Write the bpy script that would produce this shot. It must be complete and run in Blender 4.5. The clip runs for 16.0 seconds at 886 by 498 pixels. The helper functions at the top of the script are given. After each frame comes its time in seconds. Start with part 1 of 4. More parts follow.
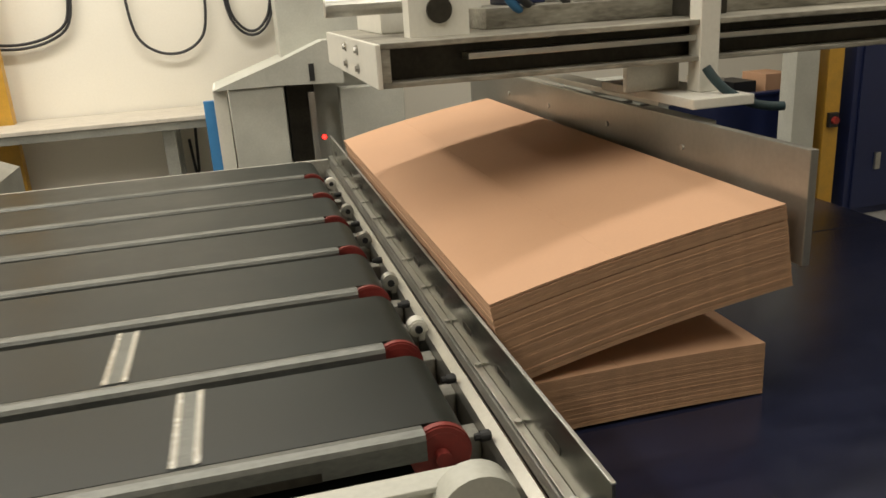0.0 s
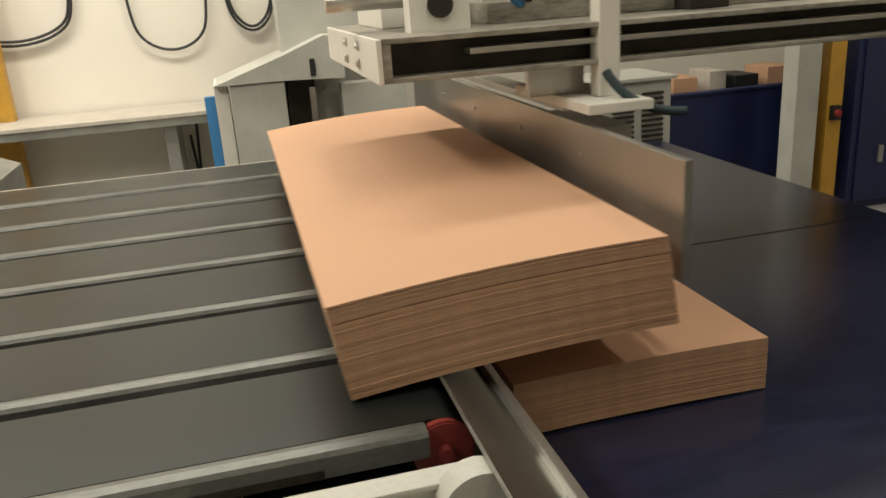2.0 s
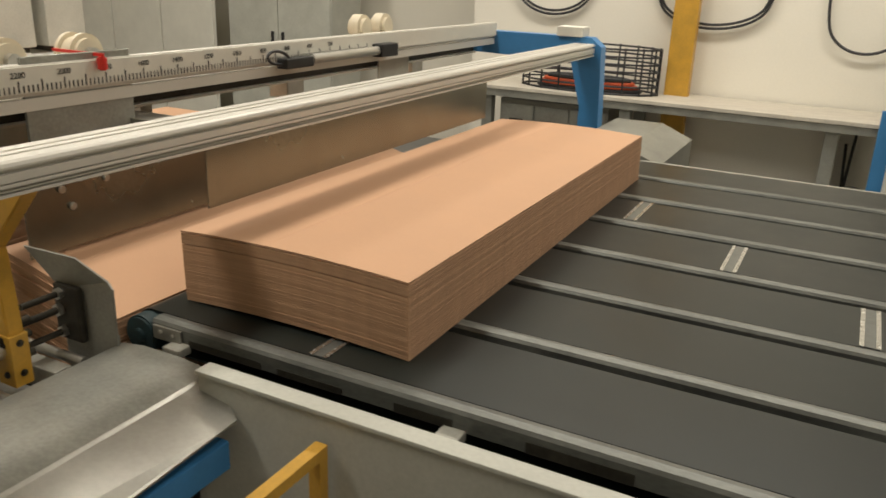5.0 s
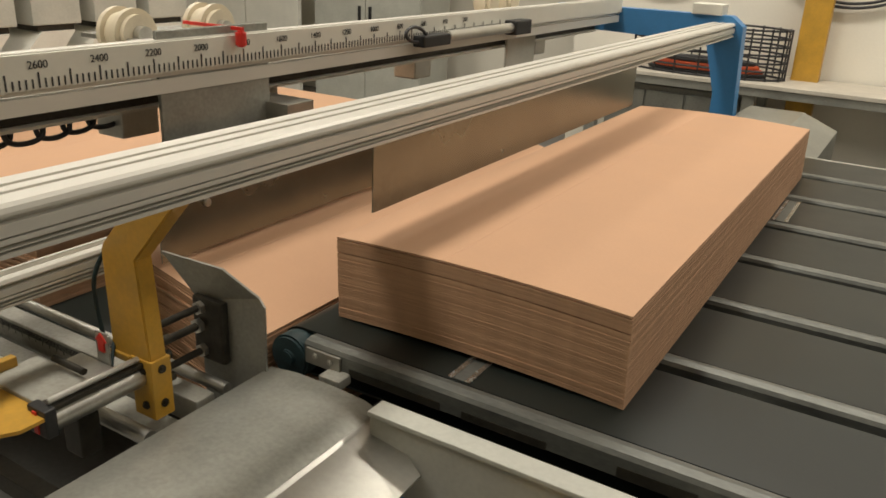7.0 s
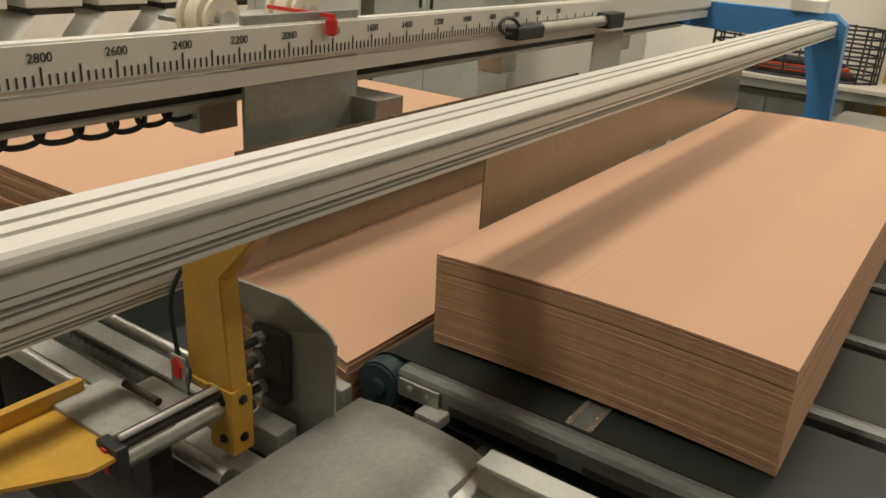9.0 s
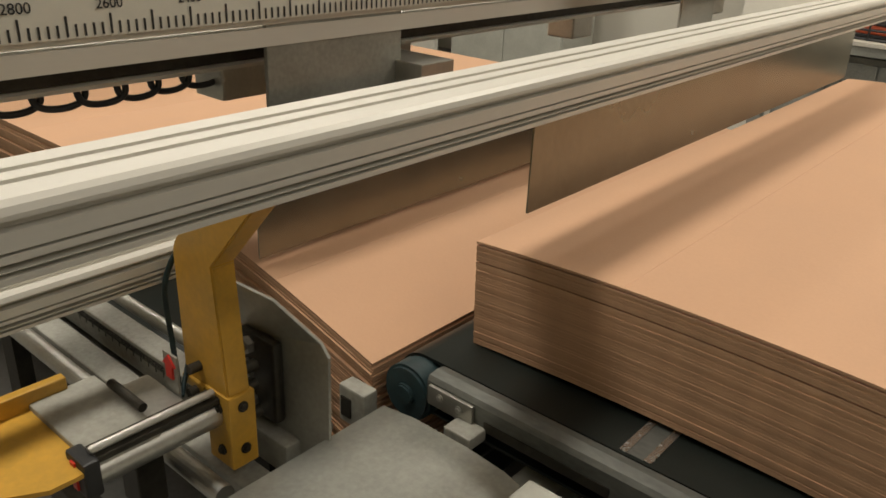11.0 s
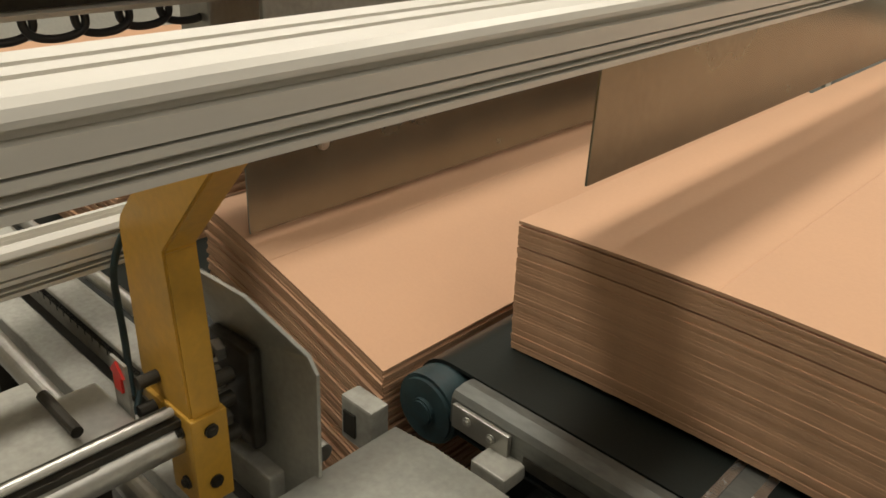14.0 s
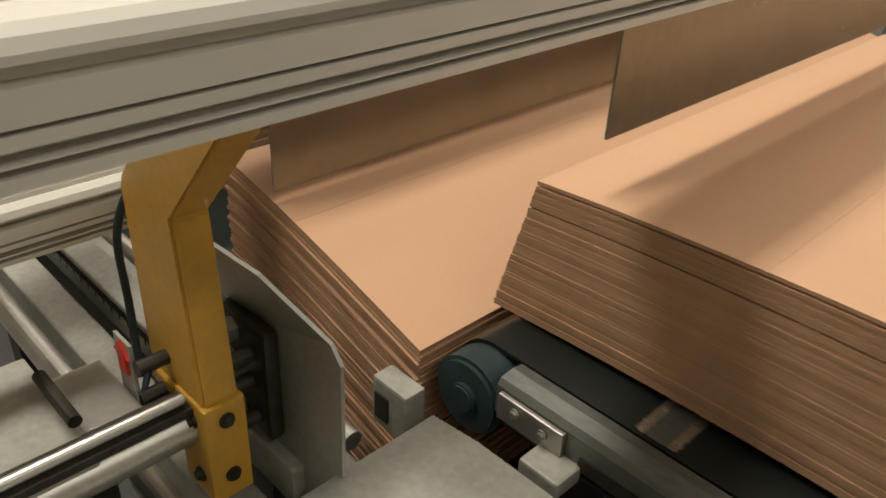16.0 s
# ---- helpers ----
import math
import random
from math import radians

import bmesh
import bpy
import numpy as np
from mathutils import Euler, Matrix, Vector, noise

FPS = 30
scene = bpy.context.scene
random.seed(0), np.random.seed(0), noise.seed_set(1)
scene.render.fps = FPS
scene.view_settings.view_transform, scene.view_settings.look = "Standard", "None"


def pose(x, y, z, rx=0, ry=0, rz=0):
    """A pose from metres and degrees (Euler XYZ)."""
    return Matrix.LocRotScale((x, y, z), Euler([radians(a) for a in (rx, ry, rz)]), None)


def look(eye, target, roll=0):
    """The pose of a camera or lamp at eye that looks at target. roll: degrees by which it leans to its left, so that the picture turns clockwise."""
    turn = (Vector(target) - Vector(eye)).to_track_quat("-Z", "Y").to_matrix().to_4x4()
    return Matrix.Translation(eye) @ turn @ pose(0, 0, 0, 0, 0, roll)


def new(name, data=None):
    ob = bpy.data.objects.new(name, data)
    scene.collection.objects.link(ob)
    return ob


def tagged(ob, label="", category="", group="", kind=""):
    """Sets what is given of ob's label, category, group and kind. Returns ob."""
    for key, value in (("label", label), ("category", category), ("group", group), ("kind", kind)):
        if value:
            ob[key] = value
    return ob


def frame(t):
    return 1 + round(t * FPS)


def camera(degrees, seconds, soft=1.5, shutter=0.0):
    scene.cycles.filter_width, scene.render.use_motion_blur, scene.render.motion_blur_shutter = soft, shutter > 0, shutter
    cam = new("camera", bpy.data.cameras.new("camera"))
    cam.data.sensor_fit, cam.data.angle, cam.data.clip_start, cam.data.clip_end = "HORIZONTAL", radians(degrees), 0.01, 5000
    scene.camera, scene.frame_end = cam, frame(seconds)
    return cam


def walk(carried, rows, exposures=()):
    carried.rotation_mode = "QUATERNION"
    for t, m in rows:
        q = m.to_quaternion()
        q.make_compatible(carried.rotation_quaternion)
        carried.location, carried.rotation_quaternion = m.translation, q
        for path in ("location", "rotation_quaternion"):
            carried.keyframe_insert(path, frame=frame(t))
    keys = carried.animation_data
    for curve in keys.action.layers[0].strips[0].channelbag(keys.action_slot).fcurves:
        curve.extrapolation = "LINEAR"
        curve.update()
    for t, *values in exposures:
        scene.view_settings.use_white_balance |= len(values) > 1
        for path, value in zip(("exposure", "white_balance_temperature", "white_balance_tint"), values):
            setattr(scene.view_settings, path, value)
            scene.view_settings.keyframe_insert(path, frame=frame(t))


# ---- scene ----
cam = camera(58.2, 16.0, soft=1.6, shutter=0.4)
PATH = [
    (0, (0.066, -0.03, 1.713), (0.516, 1.819, 1.097), -3.6),
    (0.5, (0.066, -0.023, 1.712), (0.514, 1.825, 1.092), -3.9),
    (1, (0.07, -0.019, 1.712), (0.515, 1.828, 1.085), -4.1),
    (1.5, (0.07, -0.019, 1.714), (0.516, 1.826, 1.082), -3.9),
    (2, (0.068, -0.025, 1.715), (0.511, 1.821, 1.086), -3.9),
    (2.5, (0.041, -0.024, 1.717), (0.366, 1.85, 1.099), -4.0),
    (3, (-0.009, -0.031, 1.728), (0.082, 1.869, 1.11), -3.9),
    (3.5, (-0.113, -0.1, 1.78), (-0.251, 1.794, 1.154), -1.9),
    (4, (-0.168, -0.12, 1.788), (-0.698, 1.707, 1.17), -0.3),
    (4.5, (-0.217, -0.155, 1.839), (-0.983, 1.574, 1.186), 2.0),
    (5, (-0.344, -0.154, 1.848), (-1.195, 1.531, 1.188), 2.2),
    (7.5, (-0.933, 0.015, 1.794), (-1.898, 1.611, 1.071), 2.9),
    (8, (-1.01, 0.013, 1.805), (-1.976, 1.609, 1.083), 3.9),
    (8.5, (-1.036, 0.078, 1.797), (-2.052, 1.636, 1.062), 3.6),
    (9, (-1.095, 0.108, 1.776), (-2.122, 1.653, 1.03), 3.8),
    (9.5, (-1.126, 0.145, 1.762), (-2.162, 1.676, 1.0), 4.5),
    (10, (-1.14, 0.218, 1.736), (-2.228, 1.706, 0.959), 3.6),
    (12.5, (-1.261, 0.474, 1.645), (-2.484, 1.818, 0.809), 2.7),
    (13, (-1.313, 0.491, 1.613), (-2.503, 1.866, 0.779), 3.4),
    (13.5, (-1.334, 0.536, 1.591), (-2.538, 1.896, 0.753), 3.1),
    (14, (-1.364, 0.591, 1.587), (-2.575, 1.912, 0.699), 2.6),
    (14.5, (-1.393, 0.603, 1.543), (-2.61, 1.94, 0.689), 3.1),
    (15, (-1.44, 0.633, 1.523), (-2.664, 1.948, 0.645), 3.3),
    (15.5, (-1.456, 0.646, 1.512), (-2.691, 1.941, 0.619), 2.8),
    (16, (-1.48, 0.676, 1.548), (-2.689, 1.905, 0.535), 2.9),
]
walk(cam, [(t, look(eye, target, roll)) for t, eye, target, roll in PATH],
     exposures=[(0.0, 0.24), (2.0, 0.26), (3.5, -0.12), (5.0, -0.08), (9.0, -0.28), (13.0, -0.14), (15.0, 0.02), (16.0, 0.02)])

# ---- light: a closed hall under rows of ceiling tubes ----
world = bpy.data.worlds.new("hall_air")
world.use_nodes = True
world.node_tree.nodes["Background"].inputs["Color"].default_value = (1.0, 0.95, 0.86, 1)
world.node_tree.nodes["Background"].inputs["Strength"].default_value = 0.08
scene.world = world
scene.view_settings.exposure = 0.0


def hall_lamp(x, y, z, sx, sy, watts):
    data = bpy.data.lights.new("ceiling_lamp", "AREA")
    data.shape, data.size, data.size_y, data.energy, data.color = "RECTANGLE", sx, sy, watts, (1.0, 0.935, 0.825)
    lamp = new("ceiling_lamp", data)
    lamp.matrix_world = pose(x, y, z)
    return lamp


hall_lamp(-3.1, 0.6, 4.8, 0.6, 3.8, 150)
# weak unseen fill lamp, added to brighten the infeed side
hall_lamp(1.4, 0.6, 4.8, 0.6, 3.8, 48)
hall_lamp(-6.0, 3.5, 4.8, 0.5, 4.5, 115)
hall_lamp(4.2, 1.8, 4.8, 0.5, 4.5, 55)
hall_lamp(-1.0, 4.9, 4.8, 5.0, 0.4, 175)


# ---- materials ----
def material(name, base, rough=0.5, metal=0.0, vary=0.12, scale=6.0, bump=0.05, fine=90.0, piece=0.0, tint=None, stretch=(1, 1, 1), coat=0.0, matt=0.0):
    """A surface with grain at two scales: broad stains and a fine bump; piece: how far single pieces differ."""
    m = bpy.data.materials.new(name)
    m.use_nodes = True
    n, l = m.node_tree.nodes, m.node_tree.links
    b = n["Principled BSDF"]
    b.inputs["Metallic"].default_value = metal
    if matt:
        b.inputs["Specular IOR Level"].default_value = matt
    if coat:
        b.inputs["Coat Weight"].default_value = coat
    co = n.new("ShaderNodeTexCoord")
    mp = n.new("ShaderNodeMapping")
    mp.inputs["Scale"].default_value = stretch
    l.new(co.outputs["Object"], mp.inputs["Vector"])
    big, small = n.new("ShaderNodeTexNoise"), n.new("ShaderNodeTexNoise")
    big.inputs["Scale"].default_value, big.inputs["Detail"].default_value, big.inputs["Roughness"].default_value = scale, 6, 0.6
    small.inputs["Scale"].default_value, small.inputs["Detail"].default_value = fine, 4
    for t in (big, small):
        l.new(mp.outputs[0], t.inputs["Vector"])
    ramp = n.new("ShaderNodeValToRGB")
    lo, hi = tint or tuple(c * (1 - vary) for c in base), tuple(min(1, c * (1 + vary)) for c in base)
    ramp.color_ramp.elements[0].position, ramp.color_ramp.elements[1].position = 0.3, 0.7
    ramp.color_ramp.elements[0].color, ramp.color_ramp.elements[1].color = (*lo, 1), (*hi, 1)
    mix = n.new("ShaderNodeMix")
    mix.data_type = "FLOAT"
    mix.inputs[0].default_value = 0.3
    l.new(big.outputs["Fac"], mix.inputs[2])
    l.new(small.outputs["Fac"], mix.inputs[3])
    l.new(mix.outputs[0], ramp.inputs[0])
    colour = ramp.outputs[0]
    if piece:
        info, hsv = n.new("ShaderNodeObjectInfo"), n.new("ShaderNodeHueSaturation")
        rng = n.new("ShaderNodeMapRange")
        rng.inputs["To Min"].default_value, rng.inputs["To Max"].default_value = 1 - piece, 1 + piece
        l.new(info.outputs["Random"], rng.inputs["Value"])
        l.new(rng.outputs[0], hsv.inputs["Value"])
        l.new(colour, hsv.inputs["Color"])
        colour = hsv.outputs[0]
    l.new(colour, b.inputs["Base Color"])
    rr = n.new("ShaderNodeMapRange")
    rr.inputs["To Min"].default_value, rr.inputs["To Max"].default_value = max(0.02, rough - 0.12), min(1, rough + 0.12)
    l.new(big.outputs["Fac"], rr.inputs["Value"])
    l.new(rr.outputs[0], b.inputs["Roughness"])
    if bump:
        bp = n.new("ShaderNodeBump")
        bp.inputs["Strength"].default_value, bp.inputs["Distance"].default_value = bump, 0.002
        l.new(small.outputs["Fac"], bp.inputs["Height"])
        l.new(bp.outputs[0], b.inputs["Normal"])
    return m


KRAFT = material("kraft_liner", (0.555, 0.328, 0.195), 0.75, 0, 0.05, 3.0, 0.1, 160)
KRAFT_EDGE = material("kraft_fluted_edge", (0.46, 0.28, 0.165), 0.9, 0, 0.16, 30.0, 0.5, 420, piece=0.08, stretch=(1, 1, 4))
RUBBER = material("belt_rubber", (0.012, 0.0155, 0.0135), 0.38, 0, 0.25, 2.5, 0.08, 200, matt=0.38)
STEEL = material("brushed_steel", (0.55, 0.54, 0.5), 0.36, 0.9, 0.18, 7.0, 0.06, 120)
RAILM = material("worn_rail_steel", (0.16, 0.165, 0.15), 0.45, 0.5, 0.4, 9.0, 0.1, 110, stretch=(0.4, 1, 1))
# dark greasy steel; the column niche borrows it as painted shade
DARKSTEEL = material("greasy_dark_steel_and_shade", (0.05, 0.045, 0.035), 0.5, 0.6, 0.5, 9.0, 0.2, 60)
GALV = material("galvanised_sheet", (0.4, 0.39, 0.35), 0.34, 0.85, 0.15, 3.0, 0.05, 60)
ALU = material("anodised_aluminium", (0.66, 0.635, 0.57), 0.4, 0.2, 0.04, 4.0, 0.03, 150, stretch=(1, 0.1, 1))
GREY = material("grey_machine_paint", (0.5, 0.5, 0.44), 0.5, 0, 0.1, 4.0, 0.08, 80, tint=(0.4, 0.4, 0.35))
WHITE = material("white_machine_paint", (0.72, 0.7, 0.62), 0.45, 0, 0.08, 5.0, 0.08, 80)
WALLP = material("wall_plaster", (0.82, 0.78, 0.68), 0.9, 0, 0.05, 0.6, 0.1, 60)
FLOORM = material("concrete_floor", (0.22, 0.215, 0.2), 0.7, 0, 0.25, 1.2, 0.15, 50)
YELLOW = material("yellow_paint", (0.58, 0.31, 0.035), 0.42, 0, 0.12, 8.0, 0.08, 90, tint=(0.42, 0.25, 0.04))
BLUE = material("blue_paint", (0.05, 0.22, 0.48), 0.42, 0, 0.1, 6.0, 0.06, 90)
NAVY = material("navy_paint", (0.012, 0.02, 0.075), 0.45, 0, 0.2, 3.0, 0.05, 80)
NAVYBELT = material("navy_table_belt", (0.016, 0.019, 0.042), 0.15, 0.0, 0.3, 5.0, 0.25, 75, stretch=(1, 3, 1), matt=0.7)
RED = material("red_rubber", (0.28, 0.025, 0.018), 0.55, 0, 0.2, 9.0, 0.1, 90)
BLACK = material("black_plastic", (0.018, 0.018, 0.018), 0.5, 0, 0.2, 9.0, 0.05, 90)
CABLE = material("cable_sheath", (0.03, 0.03, 0.032), 0.45, 0, 0.2, 9.0, 0.03, 90)
TEAL = material("teal_hub_paint", (0.014, 0.036, 0.04), 0.6, 0, 0.4, 25.0, 0.2, 120, tint=(0.012, 0.022, 0.024))
NYLON = material("yellowed_nylon", (0.68, 0.6, 0.45), 0.35, 0, 0.08, 9.0, 0.03, 90)
TABLEW = material("scuffed_table_board", (0.56, 0.52, 0.44), 0.6, 0, 0.2, 7.0, 0.15, 90, tint=(0.42, 0.38, 0.32), stretch=(1, 6, 1))
ORANGE = material("orange_hose", (0.6, 0.1, 0.03), 0.45, 0, 0.1, 9.0, 0.03, 90)
LACE = material("lacing_steel", (0.75, 0.74, 0.7), 0.25, 0.9, 0.15, 60.0, 0.2, 200)
GREYSTEEL = material("dull_grey_steel", (0.35, 0.35, 0.31), 0.42, 0.5, 0.2, 3.5, 0.08, 90, tint=(0.22, 0.22, 0.195))
ZINC = material("yellow_passivated_zinc", (0.27, 0.265, 0.215), 0.25, 0.9, 0.22, 2.2, 0.04, 60, tint=(0.19, 0.18, 0.145))
FLAPM = material("smooth_dark_steel", (0.25, 0.25, 0.215), 0.22, 0.9, 0.2, 3.0, 0.03, 60)
DIRTY = material("grimy_grey_paint", (0.36, 0.355, 0.31), 0.5, 0.1, 0.2, 6.0, 0.12, 90, tint=(0.2, 0.19, 0.16))
GREASE = material("grease_streaked_paint", (0.42, 0.4, 0.33), 0.5, 0.1, 0.2, 7.0, 0.2, 60, tint=(0.06, 0.05, 0.035), stretch=(0.4, 1, 1.5))
HUB = material("dark_red_hub_paint", (0.2, 0.028, 0.022), 0.5, 0, 0.3, 14.0, 0.12, 90)
SCALEW = material("scale_tape", (0.68, 0.66, 0.58), 0.4, 0, 0.05, 9.0, 0.02, 90)
SIGNRED = material("red_pointer", (0.6, 0.03, 0.02), 0.4, 0, 0.1, 9.0, 0.02, 90)


# ---- mesh helpers ----
def part(name, bm, mat, parent=None, label=""):
    me = bpy.data.meshes.new(name)
    bm.to_mesh(me)
    bm.free()
    for m in mat if isinstance(mat, (list, tuple)) else (mat,):
        me.materials.append(m)
    ob = new(name, me)
    ob.parent = parent
    if label:
        ob["label"] = label
    return ob


def thing(name, label, category, at=(0, 0, 0), group="", kind=""):
    ob = new(name)
    ob.empty_display_size = 0.05
    ob.location = at
    return tagged(ob, label, category, group, kind)


def box(bm, x0, x1, y0, y1, z0, z1, bevel=0.0):
    r = bmesh.ops.create_cube(bm, size=1)
    vs = r["verts"]
    bmesh.ops.scale(bm, vec=(x1 - x0, y1 - y0, z1 - z0), verts=vs)
    bmesh.ops.translate(bm, vec=((x0 + x1) / 2, (y0 + y1) / 2, (z0 + z1) / 2), verts=vs)
    if bevel:
        es = list({e for v in vs for e in v.link_edges})
        bmesh.ops.bevel(bm, geom=es, offset=bevel, segments=2, affect="EDGES", profile=0.6)
    return bm


def boxed(x0, x1, y0, y1, z0, z1, bevel=0.0):
    return box(bmesh.new(), x0, x1, y0, y1, z0, z1, bevel)


AX = {"x": Matrix.Rotation(radians(90), 4, "Y"), "y": Matrix.Rotation(radians(-90), 4, "X"), "z": Matrix.Identity(4)}


def rod(bm, x, y, z, r, length, axis="z", seg=20, r2=None, bevel=0.0):
    """A round bar whose middle is at x, y, z."""
    res = bmesh.ops.create_cone(bm, cap_ends=True, segments=seg, radius1=r, radius2=r if r2 is None else r2, depth=length,
                                matrix=Matrix.Translation((x, y, z)) @ AX[axis])
    if bevel:
        es = [e for e in {e for v in res["verts"] for e in v.link_edges} if any(len(f.verts) > 4 for f in e.link_faces)]
        bmesh.ops.bevel(bm, geom=es, offset=bevel, segments=2, affect="EDGES")
    return bm


def rodded(*a, **k):
    return rod(bmesh.new(), *a, **k)


def extrude(bm, outline, lo, hi, axis="y"):
    """A prism: the outline's pairs lie across the axis (for y: x, z; for x: y, z; for z: x, y)."""
    put = {"y": lambda a, b, c: (a, c, b), "x": lambda a, b, c: (c, a, b), "z": lambda a, b, c: (a, b, c)}[axis]
    low, high = [bm.verts.new(put(a, b, lo)) for a, b in outline], [bm.verts.new(put(a, b, hi)) for a, b in outline]
    k = len(outline)
    fs = [bm.faces.new(low), bm.faces.new(high[::-1])]
    fs += [bm.faces.new((low[i], high[i], high[(i + 1) % k], low[(i + 1) % k])) for i in range(k)]
    bmesh.ops.recalc_face_normals(bm, faces=fs)
    return bm


def tube(name, points, r, mat, parent=None, label=""):
    """A hose or cable along smooth points."""
    cu = bpy.data.curves.new(name, "CURVE")
    cu.dimensions, cu.bevel_depth, cu.bevel_resolution, cu.resolution_u = "3D", r, 3, 8
    sp = cu.splines.new("NURBS")
    sp.points.add(len(points) - 1)
    for p, q in zip(sp.points, points):
        p.co = (*q, 1)
    sp.use_endpoint_u, sp.order_u = True, min(4, len(points))
    tmp = bpy.data.objects.new(name, cu)
    me = bpy.data.meshes.new_from_object(tmp)
    bpy.data.objects.remove(tmp)
    me.materials.append(mat)
    for p in me.polygons:
        p.use_smooth = True
    ob = new(name, me)
    ob.parent = parent
    if label:
        ob["label"] = label
    return ob


def smooth(ob, angle=35):
    for p in ob.data.polygons:
        p.use_smooth = True
    ob.data.set_sharp_from_angle(angle=radians(angle))
    return ob


def bolts(parent, spots, r, h, axis, mat=None):
    for s in spots:
        bm = rodded(*s, r * 1.5, h * 0.4, axis, seg=16)
        d = {"x": (h * 0.4, 0, 0), "y": (0, -h * 0.4, 0), "z": (0, 0, h * 0.4)}[axis]
        rod(bm, s[0] + d[0], s[1] + d[1], s[2] + d[2], r, h, axis, seg=6, bevel=h * 0.1)
        part("bolt", bm, mat or STEEL, parent)


def settle(ob, shift, size=1.0, pivot=(0, 0, 0)):
    """Sets a finished thing at its place: its meshes are sized about the pivot and shifted."""
    m = Matrix.Translation(Vector(pivot) + Vector(shift)) @ Matrix.Scale(size, 4) @ Matrix.Translation(-Vector(pivot))
    for child in ob.children_recursive:
        if child.type == "MESH":
            child.data.transform(m @ child.matrix_basis)
            child.matrix_basis = Matrix.Identity(4)
    return ob


BELT = 0.90           # top of the belts
ROW0, PITCH = 1.306, 0.418
X_END, X_TIP, X_HEAD = 0.331, -2.09, 0.365

# ---- structure ----
tagged(part("floor", boxed(-11, 8, -6, 8.2, -0.2, 0), FLOORM), "grey worn concrete floor of the hall", "floor", kind="structure")
tagged(part("wall_back", boxed(-11, 8, 8.0, 8.2, 0, 5.2), WALLP), "plain cream plastered hall wall", "wall", kind="structure")
tagged(part("wall_side", boxed(8, 8.2, -6, 8.2, 0, 5.2), WALLP), "plain cream plastered hall wall", "wall", kind="structure")
tagged(part("wall_far", boxed(-11.2, -11, -6, 8.2, 0, 5.2), WALLP), "plain cream plastered hall wall", "wall", kind="structure")
tagged(part("wall_front", boxed(-11.2, 8.2, -6.2, -6, 0, 5.2), WALLP), "plain cream plastered hall wall", "wall", kind="structure")
tagged(part("ceiling", boxed(-11.2, 8.2, -6.2, 8.2, 5.2, 5.4), WALLP), "plain pale hall ceiling", "ceiling", kind="structure")
tagged(part("wall_bay", boxed(-3.6, 0.9, 6.75, 6.85, 0, 4.4), WALLP), "cream plastered wall panel behind the work table", "wall", kind="structure")


# ---- belt conveyor ----
def belt_loop(y0, y1, x0, x1, r, thick=0.006):
    """A flat belt with round ends, hollow inside."""
    bm = bmesh.new()
    outer, inner = [], []
    for ring, rr in ((outer, r), (inner, r - thick)):
        for cx, a0 in ((x1, 90), (x0, 270)):
            for k in range(13):
                a = radians(a0 - k * 15)
                ring.append((cx + rr * math.cos(a), BELT - r + rr * math.sin(a)))
    k = len(outer)
    vs = [[bm.verts.new((x, y, z)) for x, z in ring] for ring in (outer, inner) for y in (y0, y1)]
    o0, o1, i0, i1 = vs
    for j in range(k):
        q = (j + 1) % k
        bm.faces.new((o0[j], o0[q], o1[q], o1[j]))
        bm.faces.new((i1[j], i1[q], i0[q], i0[j]))
        bm.faces.new((o0[q], o0[j], i0[j], i0[q]))
        bm.faces.new((o1[j], o1[q], i1[q], i1[j]))
    bmesh.ops.recalc_face_normals(bm, faces=bm.faces)
    return bm


